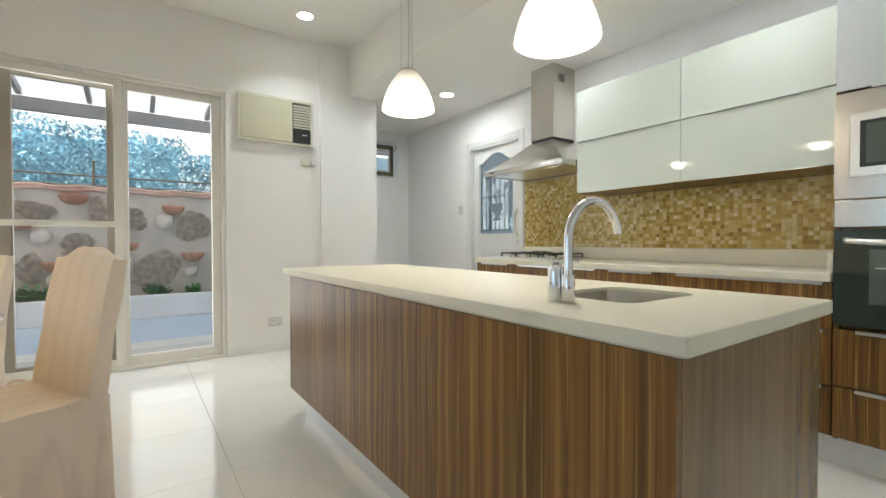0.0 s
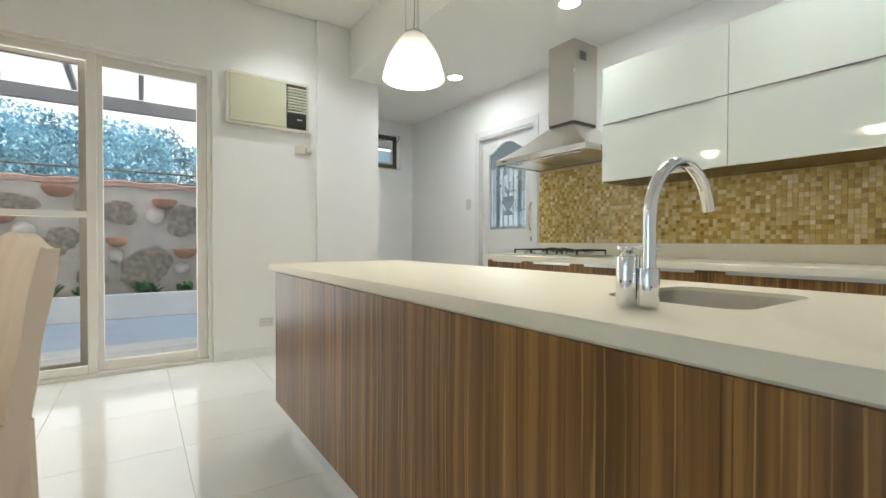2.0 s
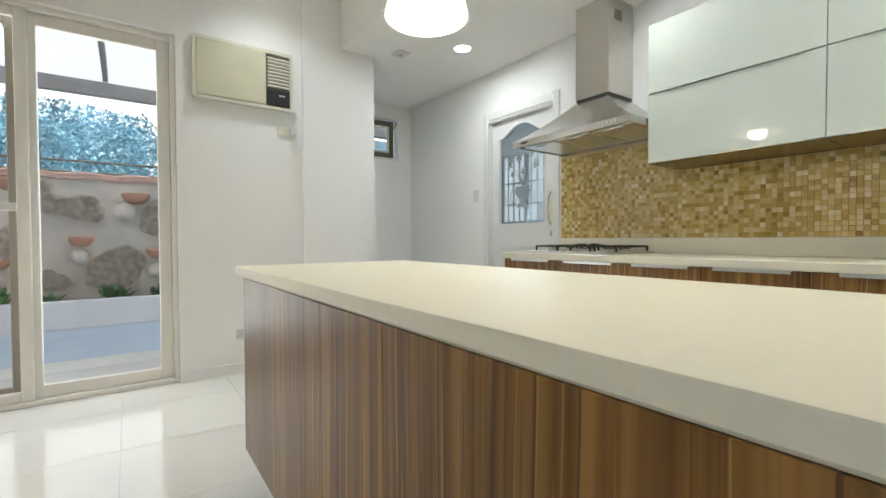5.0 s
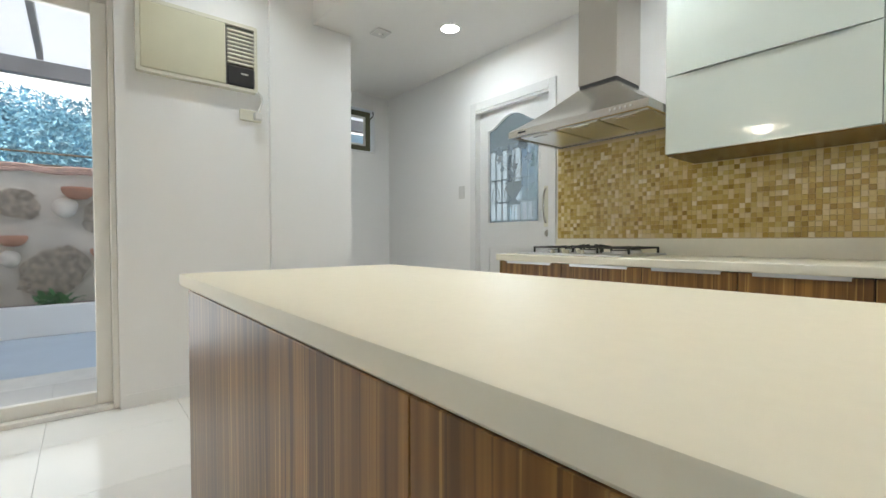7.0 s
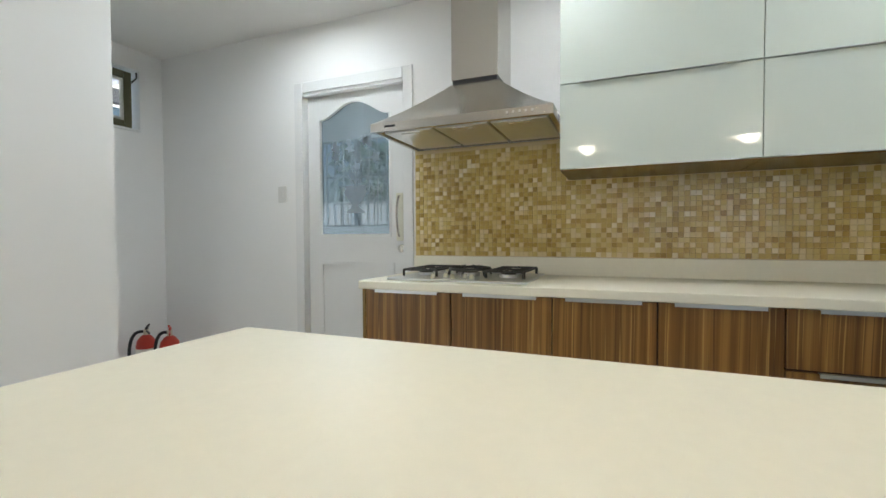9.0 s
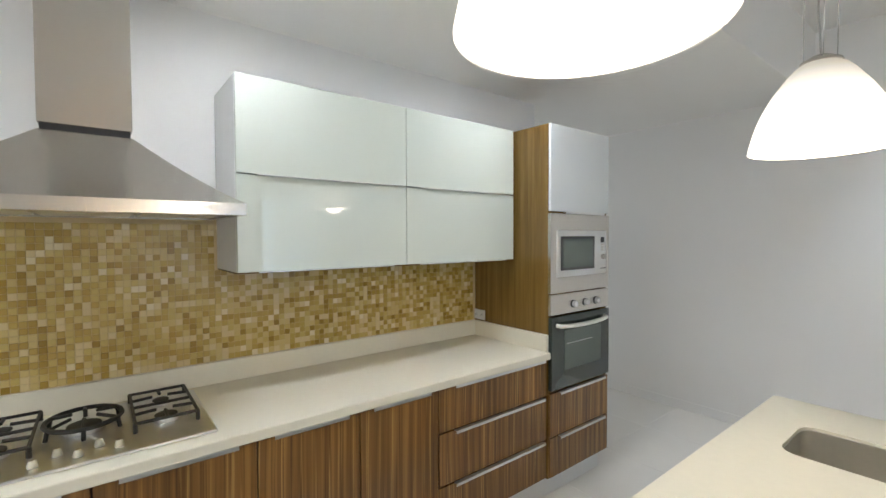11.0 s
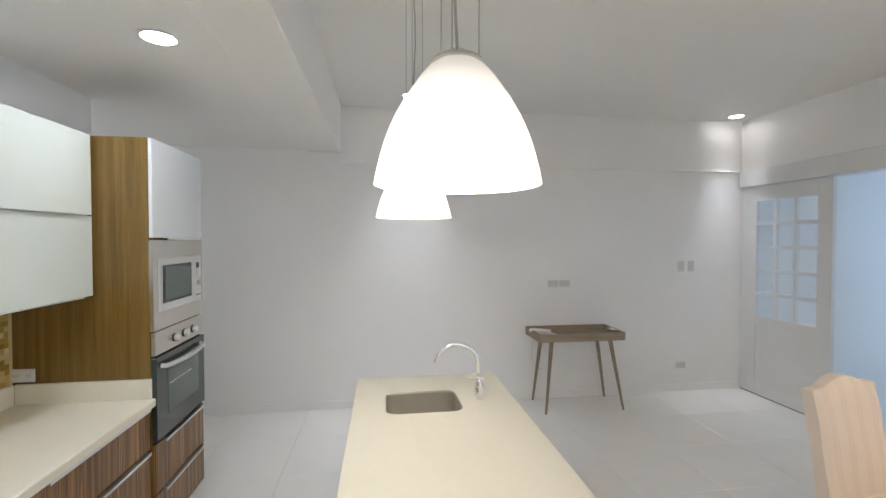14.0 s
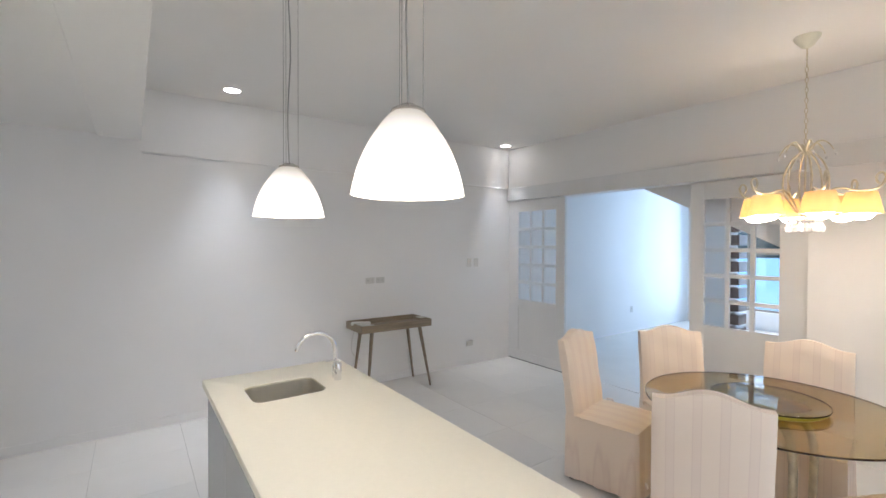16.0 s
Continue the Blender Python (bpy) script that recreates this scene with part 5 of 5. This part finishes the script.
for i in range(6):
    a = radians(30 + 60 * i)
    ux, uy = math.cos(a), math.sin(a)
    P = lambda rr, zz: (cx + ux * rr * 0.85, cy + uy * rr * 0.85, zz)
    cage = bezier(P(0.015, CT), P(0.10, CT - 0.02), P(0.20, 2.060), P(0.10, 1.940), 12) + bezier(P(0.10, 1.940), P(0.05, 1.860), P(0.02, 1.850), P(0.012, 1.840), 6)[1:]
    part("cage_scroll", tube(cage, 0.006, 8), BRASS, cl, "bowed cream metal band", True)
    leaf = bezier(P(0.012, CT - 0.02), P(0.07, CT + 0.10), P(0.13, CT + 0.06), P(0.165, CT - 0.01), 10)
    part("top_scroll", tube(leaf, [0.008 - 0.0005 * k for k in range(11)], 8), BRASS, cl, "curled top leaf", True)
    arm = bezier(P(0.03, 1.870), P(0.07, 1.825), P(0.10, 2.040), P(0.22, 2.005), 10) + bezier(P(0.22, 2.005), P(0.30, 1.975), P(0.42, 1.955), P(0.44, 2.045), 10)[1:]
    curl = [P(0.415 + 0.028 * math.cos(t) * (1 - t / 14), 2.045 + 0.04 * math.sin(t) * (1 - t / 14)) for t in [0.35 * k for k in range(14)]]
    part("arm", tube(arm + curl, 0.0065, 8), BRASS, cl, "curved cream arm", True)
    sx, sy = cx + ux * 0.270, cy + uy * 0.270
    sh = part("shade", lathe([(0.072, 0.130), (0.083, 0.088), (0.093, 0.03), (0.101, 0.0), (0.098, 0.0), (0.090, 0.03), (0.080, 0.088), (0.069, 0.128)], (sx, sy, 1.842), 32), AMBERSH, cl, "amber glass shade, lit", True)
    part("bulb", lathe([(0.002, -0.052), (0.045, -0.042), (0.070, -0.010), (0.062, 0.02), (0.02, 0.05), (0.002, 0.055)], (sx, sy, 1.855), 20), BULB, sh, "round lit bulb", True)
    part("shade_holder", tube([(sx, sy, 1.94), (sx, sy, 1.98)], 0.012, 10), BRASS, cl, "", True)
    for m, rr in enumerate((0.04, 0.085)):
        qx, qy = cx + math.cos(a + 0.5 * m) * rr, cy + math.sin(a + 0.5 * m) * rr
        g = lathe([(0.001, 0.045), (0.012, 0.034), (0.005, 0.022), (0.024, -0.010), (0.018, -0.034), (0.001, -0.042)], (qx, qy, 1.775), 8)
        part("crystal_drop", g, CRYSTAL, cl, "clear crystal drop")
    part("top_crystal", lathe([(0.001, 0.012), (0.007, 0.0), (0.001, -0.014)], (cx + ux * 0.15, cy + uy * 0.15, CT - 0.035), 8), CRYSTAL, cl, "small clear crystal")
part("crystal_tray", cyl((cx, cy, 1.813), 0.10, 0.006, "z", 24), BRASS, cl, "", True)

# ---- desk by the wall with a telephone ----
dk = thing("console_table", (0.06, -0.96, 0), "slim grey-oak console table with splayed legs and a raised rim", "console table")
QX0, QX1, QY0, QY1 = -0.46, 0.42, -1.12, -0.70
part("tray", box(QX0 + 0.01, QX1 - 0.01, QY0 + 0.01, QY1 - 0.01, 0.705, 0.722), OAK, dk)
part("rim", ring_prism(rounded(QX0, QX1, QY0, QY1, 0.012, 3), rounded(QX0 + 0.014, QX1 - 0.014, QY0 + 0.014, QY1 - 0.014, 0.006, 3), "z", 0.70, 0.778), OAK, dk, "raised oak rim")
for sx, fx in ((QX0 + 0.14, QX0 + 0.0), (QX1 - 0.14, QX1 - 0.08)):
    for ty, fy in ((QY0 + 0.09, QY0 - 0.0), (QY1 - 0.05, QY1 - 0.04)):
        b = tube([(sx, ty, 0.705), (fx, fy + 0.01, 0.0)], [0.021, 0.011], 10)
        part("leg", b, OAK, dk, "tapered splayed leg", True)
ph = thing("telephone", (0.29, -0.88, 0.722), "beige desk telephone resting on the console", "telephone")
b = prism([(-0.09, 0), (0.09, 0), (0.09, 0.02), (-0.07, 0.055), (-0.09, 0.05)], "x", -0.075, 0.075)
bmesh.ops.transform(b, matrix=pose(0.28, -0.90, 0.722, 0, 0, 115), verts=b.verts)
part("base", b, PLATE, ph)
b = box(-0.028, 0.028, -0.10, 0.10, 0.05, 0.072, 0.01, seg=2)
b = box(-0.03, 0.03, -0.105, -0.055, 0.035, 0.068, 0.01, b, 2)
b = box(-0.03, 0.03, 0.055, 0.105, 0.035, 0.068, 0.01, b, 2)
bmesh.ops.transform(b, matrix=pose(0.34, -0.90, 0.722, 0, 0, 60), verts=b.verts)
part("handset", b, PLATE, ph, "beige handset")
part("cord", tube(bezier((0.30, -1.135, 0.70), (0.33, -1.14, 0.55), (0.42, -1.135, 0.42), (0.24, -1.13, 0.31), 14), 0.004, 6), PLATE, ph, "pale hanging cord", True)
bk = thing("paper_slip", (-0.32, -0.85, 0.778), "folded pale paper slip on the console rim", "paper")
part("sheet", box(-0.43, -0.37, -0.91, -0.81, 0.7785, 0.782), LABEL, bk)

# ---- dining table and chairs ----
TX, TY = -0.57, 2.55
tb = thing("dining_table", (TX, TY, 0), "round bronze-tinted glass dining table on a drum base", "dining table")
part("glass_top", cyl((TX, TY, 0.738), 0.63, 0.012, "z", 96, bev=0.003), SMOKE, tb, "bronze-tinted glass top")
part("edge", lathe([(0.6302, 0.739), (0.6312, 0.749)], (TX, TY, 0), 96), mat("dark_glass_edge", (0.03, 0.02, 0.01), 0.1, vary=0), tb, "dark polished glass edge")
ls = thing("lazy_susan", (TX, TY, 0.7505), "bronze glass lazy susan on an olive ring, on the dining table", "lazy susan")
part("ring_base", lathe([(0.20, 0.0), (0.252, 0.0), (0.266, 0.010), (0.270, 0.026), (0.20, 0.026)], (TX, TY, 0.7505), 72), mat("olive_ring", (0.46, 0.44, 0.05), 0.35, vary=0.06, scale=8), ls, "olive turning ring", True)
part("glass_plate", cyl((TX, TY, 0.777), 0.276, 0.008, "z", 72, bev=0.002), SMOKE, ls, "bronze-tinted glass plate")
part("plate_edge", lathe([(0.2762, 0.0), (0.2766, 0.008)], (TX, TY, 0.777), 72), mat("dark_plate_edge", (0.03, 0.02, 0.01), 0.1, vary=0), ls, "dark polished glass edge")
for i in range(4):
    a = radians(45 + 90 * i)
    c, s = math.cos(a), math.sin(a)
    pts = bezier((TX + 0.10 * c, TY + 0.10 * s, 0.70), (TX + 0.32 * c, TY + 0.32 * s, 0.66), (TX + 0.20 * c, TY + 0.20 * s, 0.35), (TX + 0.24 * c, TY + 0.24 * s, 0.02), 14)
    part("leg", tube(pts, 0.02, 10), BRASS, tb, "curved cream metal leg", True)
part("base_disc", cyl((TX, TY, 0.0), 0.27, 0.02, "z", 48, bev=0.004), BRASS, tb)

def chair():
    """Slipcovered parson chair: its back stands at x = -0.2 and it faces +x."""
    o = thing("dining_chair", (0, 0, 0), "peach striped slipcovered dining chair with a camel back", "chair", "chairs round the table")
    W = 0.235
    def crown(y):
        t = abs(y) / W
        return 0.965 + 0.048 * (0.5 + 0.5 * math.cos(math.pi * min(1, t / 0.86)))
    b = bmesh.new()
    nx, nz = 14, 14
    def sheet(side):
        rows = []
        for k in range(nz + 1):
            row = []
            for i in range(nx + 1):
                y = -W + 2 * W * i / nx
                zt = crown(y)
                z = 0.44 + (zt - 0.44) * k / nz
                edge = min(1, (1 - abs(y) / W) * 6, (nz - k) * 0.6)
                lean = -0.20 - 0.085 * ((z - 0.44) / 0.55) ** 1.2
                x = lean + side * (0.028 + 0.016 * max(0, edge)) + 0.003 * math.sin(z * 21 + y * 13) * side
                row.append(b.verts.new((x, y * (1 - 0.03 * (z - 0.44)), z)))
            rows.append(row)
        for a, c in zip(rows, rows[1:]):
            for i in range(nx):
                b.faces.new((a[i], a[i + 1], c[i + 1], c[i]))
        return rows
    F, B = sheet(1), sheet(-1)
    for k in range(nz):
        b.faces.new((F[k][0], F[k + 1][0], B[k + 1][0], B[k][0]))
        b.faces.new((F[k][-1], F[k + 1][-1], B[k + 1][-1], B[k][-1]))
    for i in range(nx):
        b.faces.new((F[nz][i], F[nz][i + 1], B[nz][i + 1], B[nz][i]))
        b.faces.new((F[0][i], F[0][i + 1], B[0][i + 1], B[0][i]))
    back = part("backrest", b, FABRIC, o, "padded slipcovered backrest", True)
    part("piping", tube([(-0.262 - 0.0, -W * 0.985 + 2 * W * 0.985 * i / 20, crown(-W + 2 * W * i / 20) + 0.001) for i in range(21)], 0.004, 6), FABRIC, back, "rolled seam", True)
    b = bmesh.new()
    n, m = 12, 10
    top = [[b.verts.new((-0.19 + 0.45 * i / n, -W + 2 * W * j / m, 0.455 + 0.020 * math.sin(math.pi * i / n) ** 0.5 * math.sin(math.pi * j / m) ** 0.5 + 0.002 * math.sin(i * 2.1 + j))) for j in range(m + 1)] for i in range(n + 1)]
    for i in range(n):
        for j in range(m):
            b.faces.new((top[i][j], top[i + 1][j], top[i + 1][j + 1], top[i][j + 1]))
    rim = [top[i][0] for i in range(n + 1)] + [top[n][j] for j in range(1, m + 1)] + [top[i][m] for i in range(n - 1, -1, -1)] + [top[0][j] for j in range(m - 1, 0, -1)]
    low = [b.verts.new((v.co.x, v.co.y, 0.42)) for v in rim]
    for i in range(len(rim)):
        j = (i + 1) % len(rim)
        b.faces.new((rim[i], rim[j], low[j], low[i]))
    part("seat", b, FABRIC, o, "slipcovered seat cushion", True)
    # skirt down to the floor, in soft folds
    b = bmesh.new()
    outline = []
    N = 96
    x0, x1 = -0.235, 0.262
    per = 2 * (x1 - x0) + 4 * W
    for k in range(N):
        d = per * k / N
        if d < x1 - x0: outline.append((x0 + d, -W, 0, -1))
        elif d < x1 - x0 + 2 * W: outline.append((x1, -W + d - (x1 - x0), 1, 0))
        elif d < 2 * (x1 - x0) + 2 * W: outline.append((x1 - (d - (x1 - x0) - 2 * W), W, 0, 1))
        else: outline.append((x0, W - (d - 2 * (x1 - x0) - 2 * W), -1, 0))
    rings = []
    for q in range(9):
        z = 0.452 - 0.425 * q / 8
        f = q / 8
        rings.append([b.verts.new((u + nu * (0.004 + 0.012 * f + 0.007 * f * math.sin(k * 0.62) + 0.004 * f * math.sin(k * 1.7)), v + nv * (0.004 + 0.010 * f + 0.007 * f * math.sin(k * 0.62) + 0.004 * f * math.sin(k * 1.7)), z))
                      for k, (u, v, nu, nv) in enumerate(outline)])
    for a, c in zip(rings, rings[1:]):
        for i in range(N):
            b.faces.new((a[i], a[(i + 1) % N], c[(i + 1) % N], c[i]))
    part("skirt", b, FABRIC, o, "long slipcover skirt with soft folds", True)
    for sx in (-0.20, 0.22):
        for sy in (-0.20, 0.20):
            part("leg", box(sx - 0.018, sx + 0.018, sy - 0.018, sy + 0.018, 0, 0.42, 0.002), DARKFR, o, "dark wooden leg foot")
    for s in (-1, 1):
        bow = tube(bezier((-0.15, s * 0.247, 0.458), (-0.11, s * 0.262, 0.475), (-0.08, s * 0.262, 0.45), (-0.12, s * 0.252, 0.44)), 0.006, 6)
        part("tie", bow, FABRIC, o, "small fabric tie", True)
    return o
CHAIRS = [(0.068, 2.50, 207), (-0.40, 1.68, 101), (-0.91, 1.94, 51), (-1.05, 2.57, 8), (-0.377, 3.206, 242)]
c0 = chair()
for i, (x, y, turn) in enumerate(CHAIRS):
    if i == 0:
        c0.matrix_basis = pose(x, y, 0, 0, 0, turn)
    else:
        copy_thing(c0, pose(x, y, 0, 0, 0, turn))

# ---- fire extinguishers ----
def extinguisher(x, y, turn, lever):
    o = thing("fire_extinguisher", (0, 0, 0), "red fire extinguisher with a %s lever standing in the alcove corner" % ("black" if lever is BLACK else "red"), "fire extinguisher", "fire extinguishers")
    part("cylinder", lathe([(0.002, 0.0), (0.062, 0.0), (0.066, 0.01), (0.066, 0.31), (0.058, 0.345), (0.035, 0.375), (0.022, 0.385), (0.002, 0.39)], (0, 0, 0), 32), RED, o, "red steel cylinder", True)
    b = lathe([(0.0665, 0.13), (0.0668, 0.29)], (0, 0, 0), 32)
    bmesh.ops.delete(b, geom=[v for v in b.verts if v.co.x > 0.02], context="VERTS")
    lab = part("label", b, LABEL, o, "pale paper label")
    b = lathe([(0.0672, 0.17), (0.0673, 0.22)], (0, 0, 0), 32)
    bmesh.ops.delete(b, geom=[v for v in b.verts if v.co.x > -0.045 or v.co.y < -0.03], context="VERTS")
    part("label_mark", b, mat("label_blue", (0.12, 0.2, 0.4), 0.6, vary=0), lab, "small blue printed mark")
    part("valve", cyl((0, 0, 0.385), 0.017, 0.04, "z", 16), BRASS, o, "brass valve", True)
    part("lever", tube([(0.0, 0, 0.42), (-0.02, -0.01, 0.445), (-0.10, -0.03, 0.475)], [0.009, 0.010, 0.007], 8), lever, o, "squeeze lever", True)
    part("carry_handle", tube([(0.01, 0, 0.41), (-0.03, -0.01, 0.415), (-0.09, -0.03, 0.41)], 0.007, 8), lever, o, "", True)
    part("hose", tube(bezier((0.0, 0.015, 0.41), (0.03, 0.13, 0.43), (0.04, 0.12, 0.20), (-0.01, 0.085, 0.06), 16), 0.011, 10), RUBBER, o, "black rubber hose", True)
    o.matrix_basis = pose(x, y, 0, 0, 0, turn)
    return o
extinguisher(3.40, 5.30, 35, RED)
extinguisher(3.36, 5.50, 50, BLACK)
solid("trim_alcove", box(EAST - 0.006, EAST, 4.37, ALC_N, 0, 0.07, 0.002), TRIM, "low white skirting", kind="structure")
bm = box(WEST, BEAM0, SOUTH, SOUTH + 0.008, 0, 0.08)
bm = box(BEAM0, 6.0, SOUTH, SOUTH + 0.008, 0, 0.08, bm=bm)
solid("baseboard_south", bm, PAINT, "low white tiled skirting", kind="structure")
solid("baseboard_north", box(DX1 + 0.02, PIL_X0, NORTH - 0.008, NORTH, 0, 0.08), PAINT, "low white tiled skirting", kind="structure")

# ---- floor tiles and mosaic, last ----
S = 0.60
tile_me = {}
def tile_mesh(w, d):
    key = (round(w, 3), round(d, 3))
    if key not in tile_me:
        tile_me[key] = mesh_of("tile", box(0.0008, w - 0.0008, 0.0008, d - 0.0008, -0.008, 0, 0.0006), TILE)
    return tile_me[key]
x = WEST - 0.08
while x < 6.0:
    y = SOUTH
    while y < ALC_N:
        w, d = min(S, 6.0 - x), min(S, ALC_N - y)
        if d > 0.05 and w > 0.05 and not (x > EAST and y > EAST_END) and not (x < PIL_X0 - 0.3 and y > 5.0):
            o = new("tile", tile_mesh(w, d))
            o.location, o.parent = (x, y, 0.0), FLOOR
        y += S
    x += S

PITCH, RISE = 0.026, 0.016
ny, nz = int((3.425 - 0.925) / PITCH), int((1.615 - 0.970) / PITCH)
one = mesh_of("mosaic_tile", box(-0.002, 0, 0.0006, PITCH - 0.0006, 0.0006, PITCH - 0.0006, 0.0008), MOSAIC_ONE)
sp = solid("mosaic_splashback", box(EAST - 0.0065, EAST - 0.0062, 0.926, 3.42, 0.99, 1.63), bpy.data.materials["mosaic_grout"], "gold and ochre glass mosaic splashback", kind="structure")
rest = bmesh.new()
vs, fs = [], []
rnd = random.Random(11)
for i in range(ny):
    for k in range(nz):
        y, z = 0.925 + i * PITCH, 0.987 + k * PITCH
        if y < 2.5 and z > 1.40:
            continue
        if 42 <= i < 58 and z < 1.40 or 58 <= i < 60 and z < 1.1:
            o = new("tile", one)
            o.location, o.parent = (EAST - 0.0064, y, z), sp
            continue
        out, q = rnd.uniform(0.0016, 0.0024), 0.0008
        a, b_, c, d = y + 0.0006, y + PITCH - 0.0006, z + 0.0006, z + PITCH - 0.0006
        n0 = len(vs)
        X = EAST - 0.0064
        tl = [rnd.uniform(-0.0003, 0.0003) for _ in range(2)]
        vs += [(X, a, c), (X, b_, c), (X, b_, d), (X, a, d), (X - out - tl[0], a + q, c + q), (X - out + tl[0], b_ - q, c + q), (X - out + tl[1], b_ - q, d - q), (X - out - tl[1], a + q, d - q)]
        fs += [(n0 + 4, n0 + 5, n0 + 6, n0 + 7), (n0, n0 + 1, n0 + 5, n0 + 4), (n0 + 1, n0 + 2, n0 + 6, n0 + 5), (n0 + 2, n0 + 3, n0 + 7, n0 + 6), (n0 + 3, n0, n0 + 4, n0 + 7)]
rest.free()
me = bpy.data.meshes.new("mosaic_tiles")
me.from_pydata(vs, [], fs)
me.materials.append(MOSAIC)
mt = new("mosaic_tiles", me)
mt.parent = sp
tagged(mt, "small gold, ochre and cream glass mosaic tiles", kind="stuff")
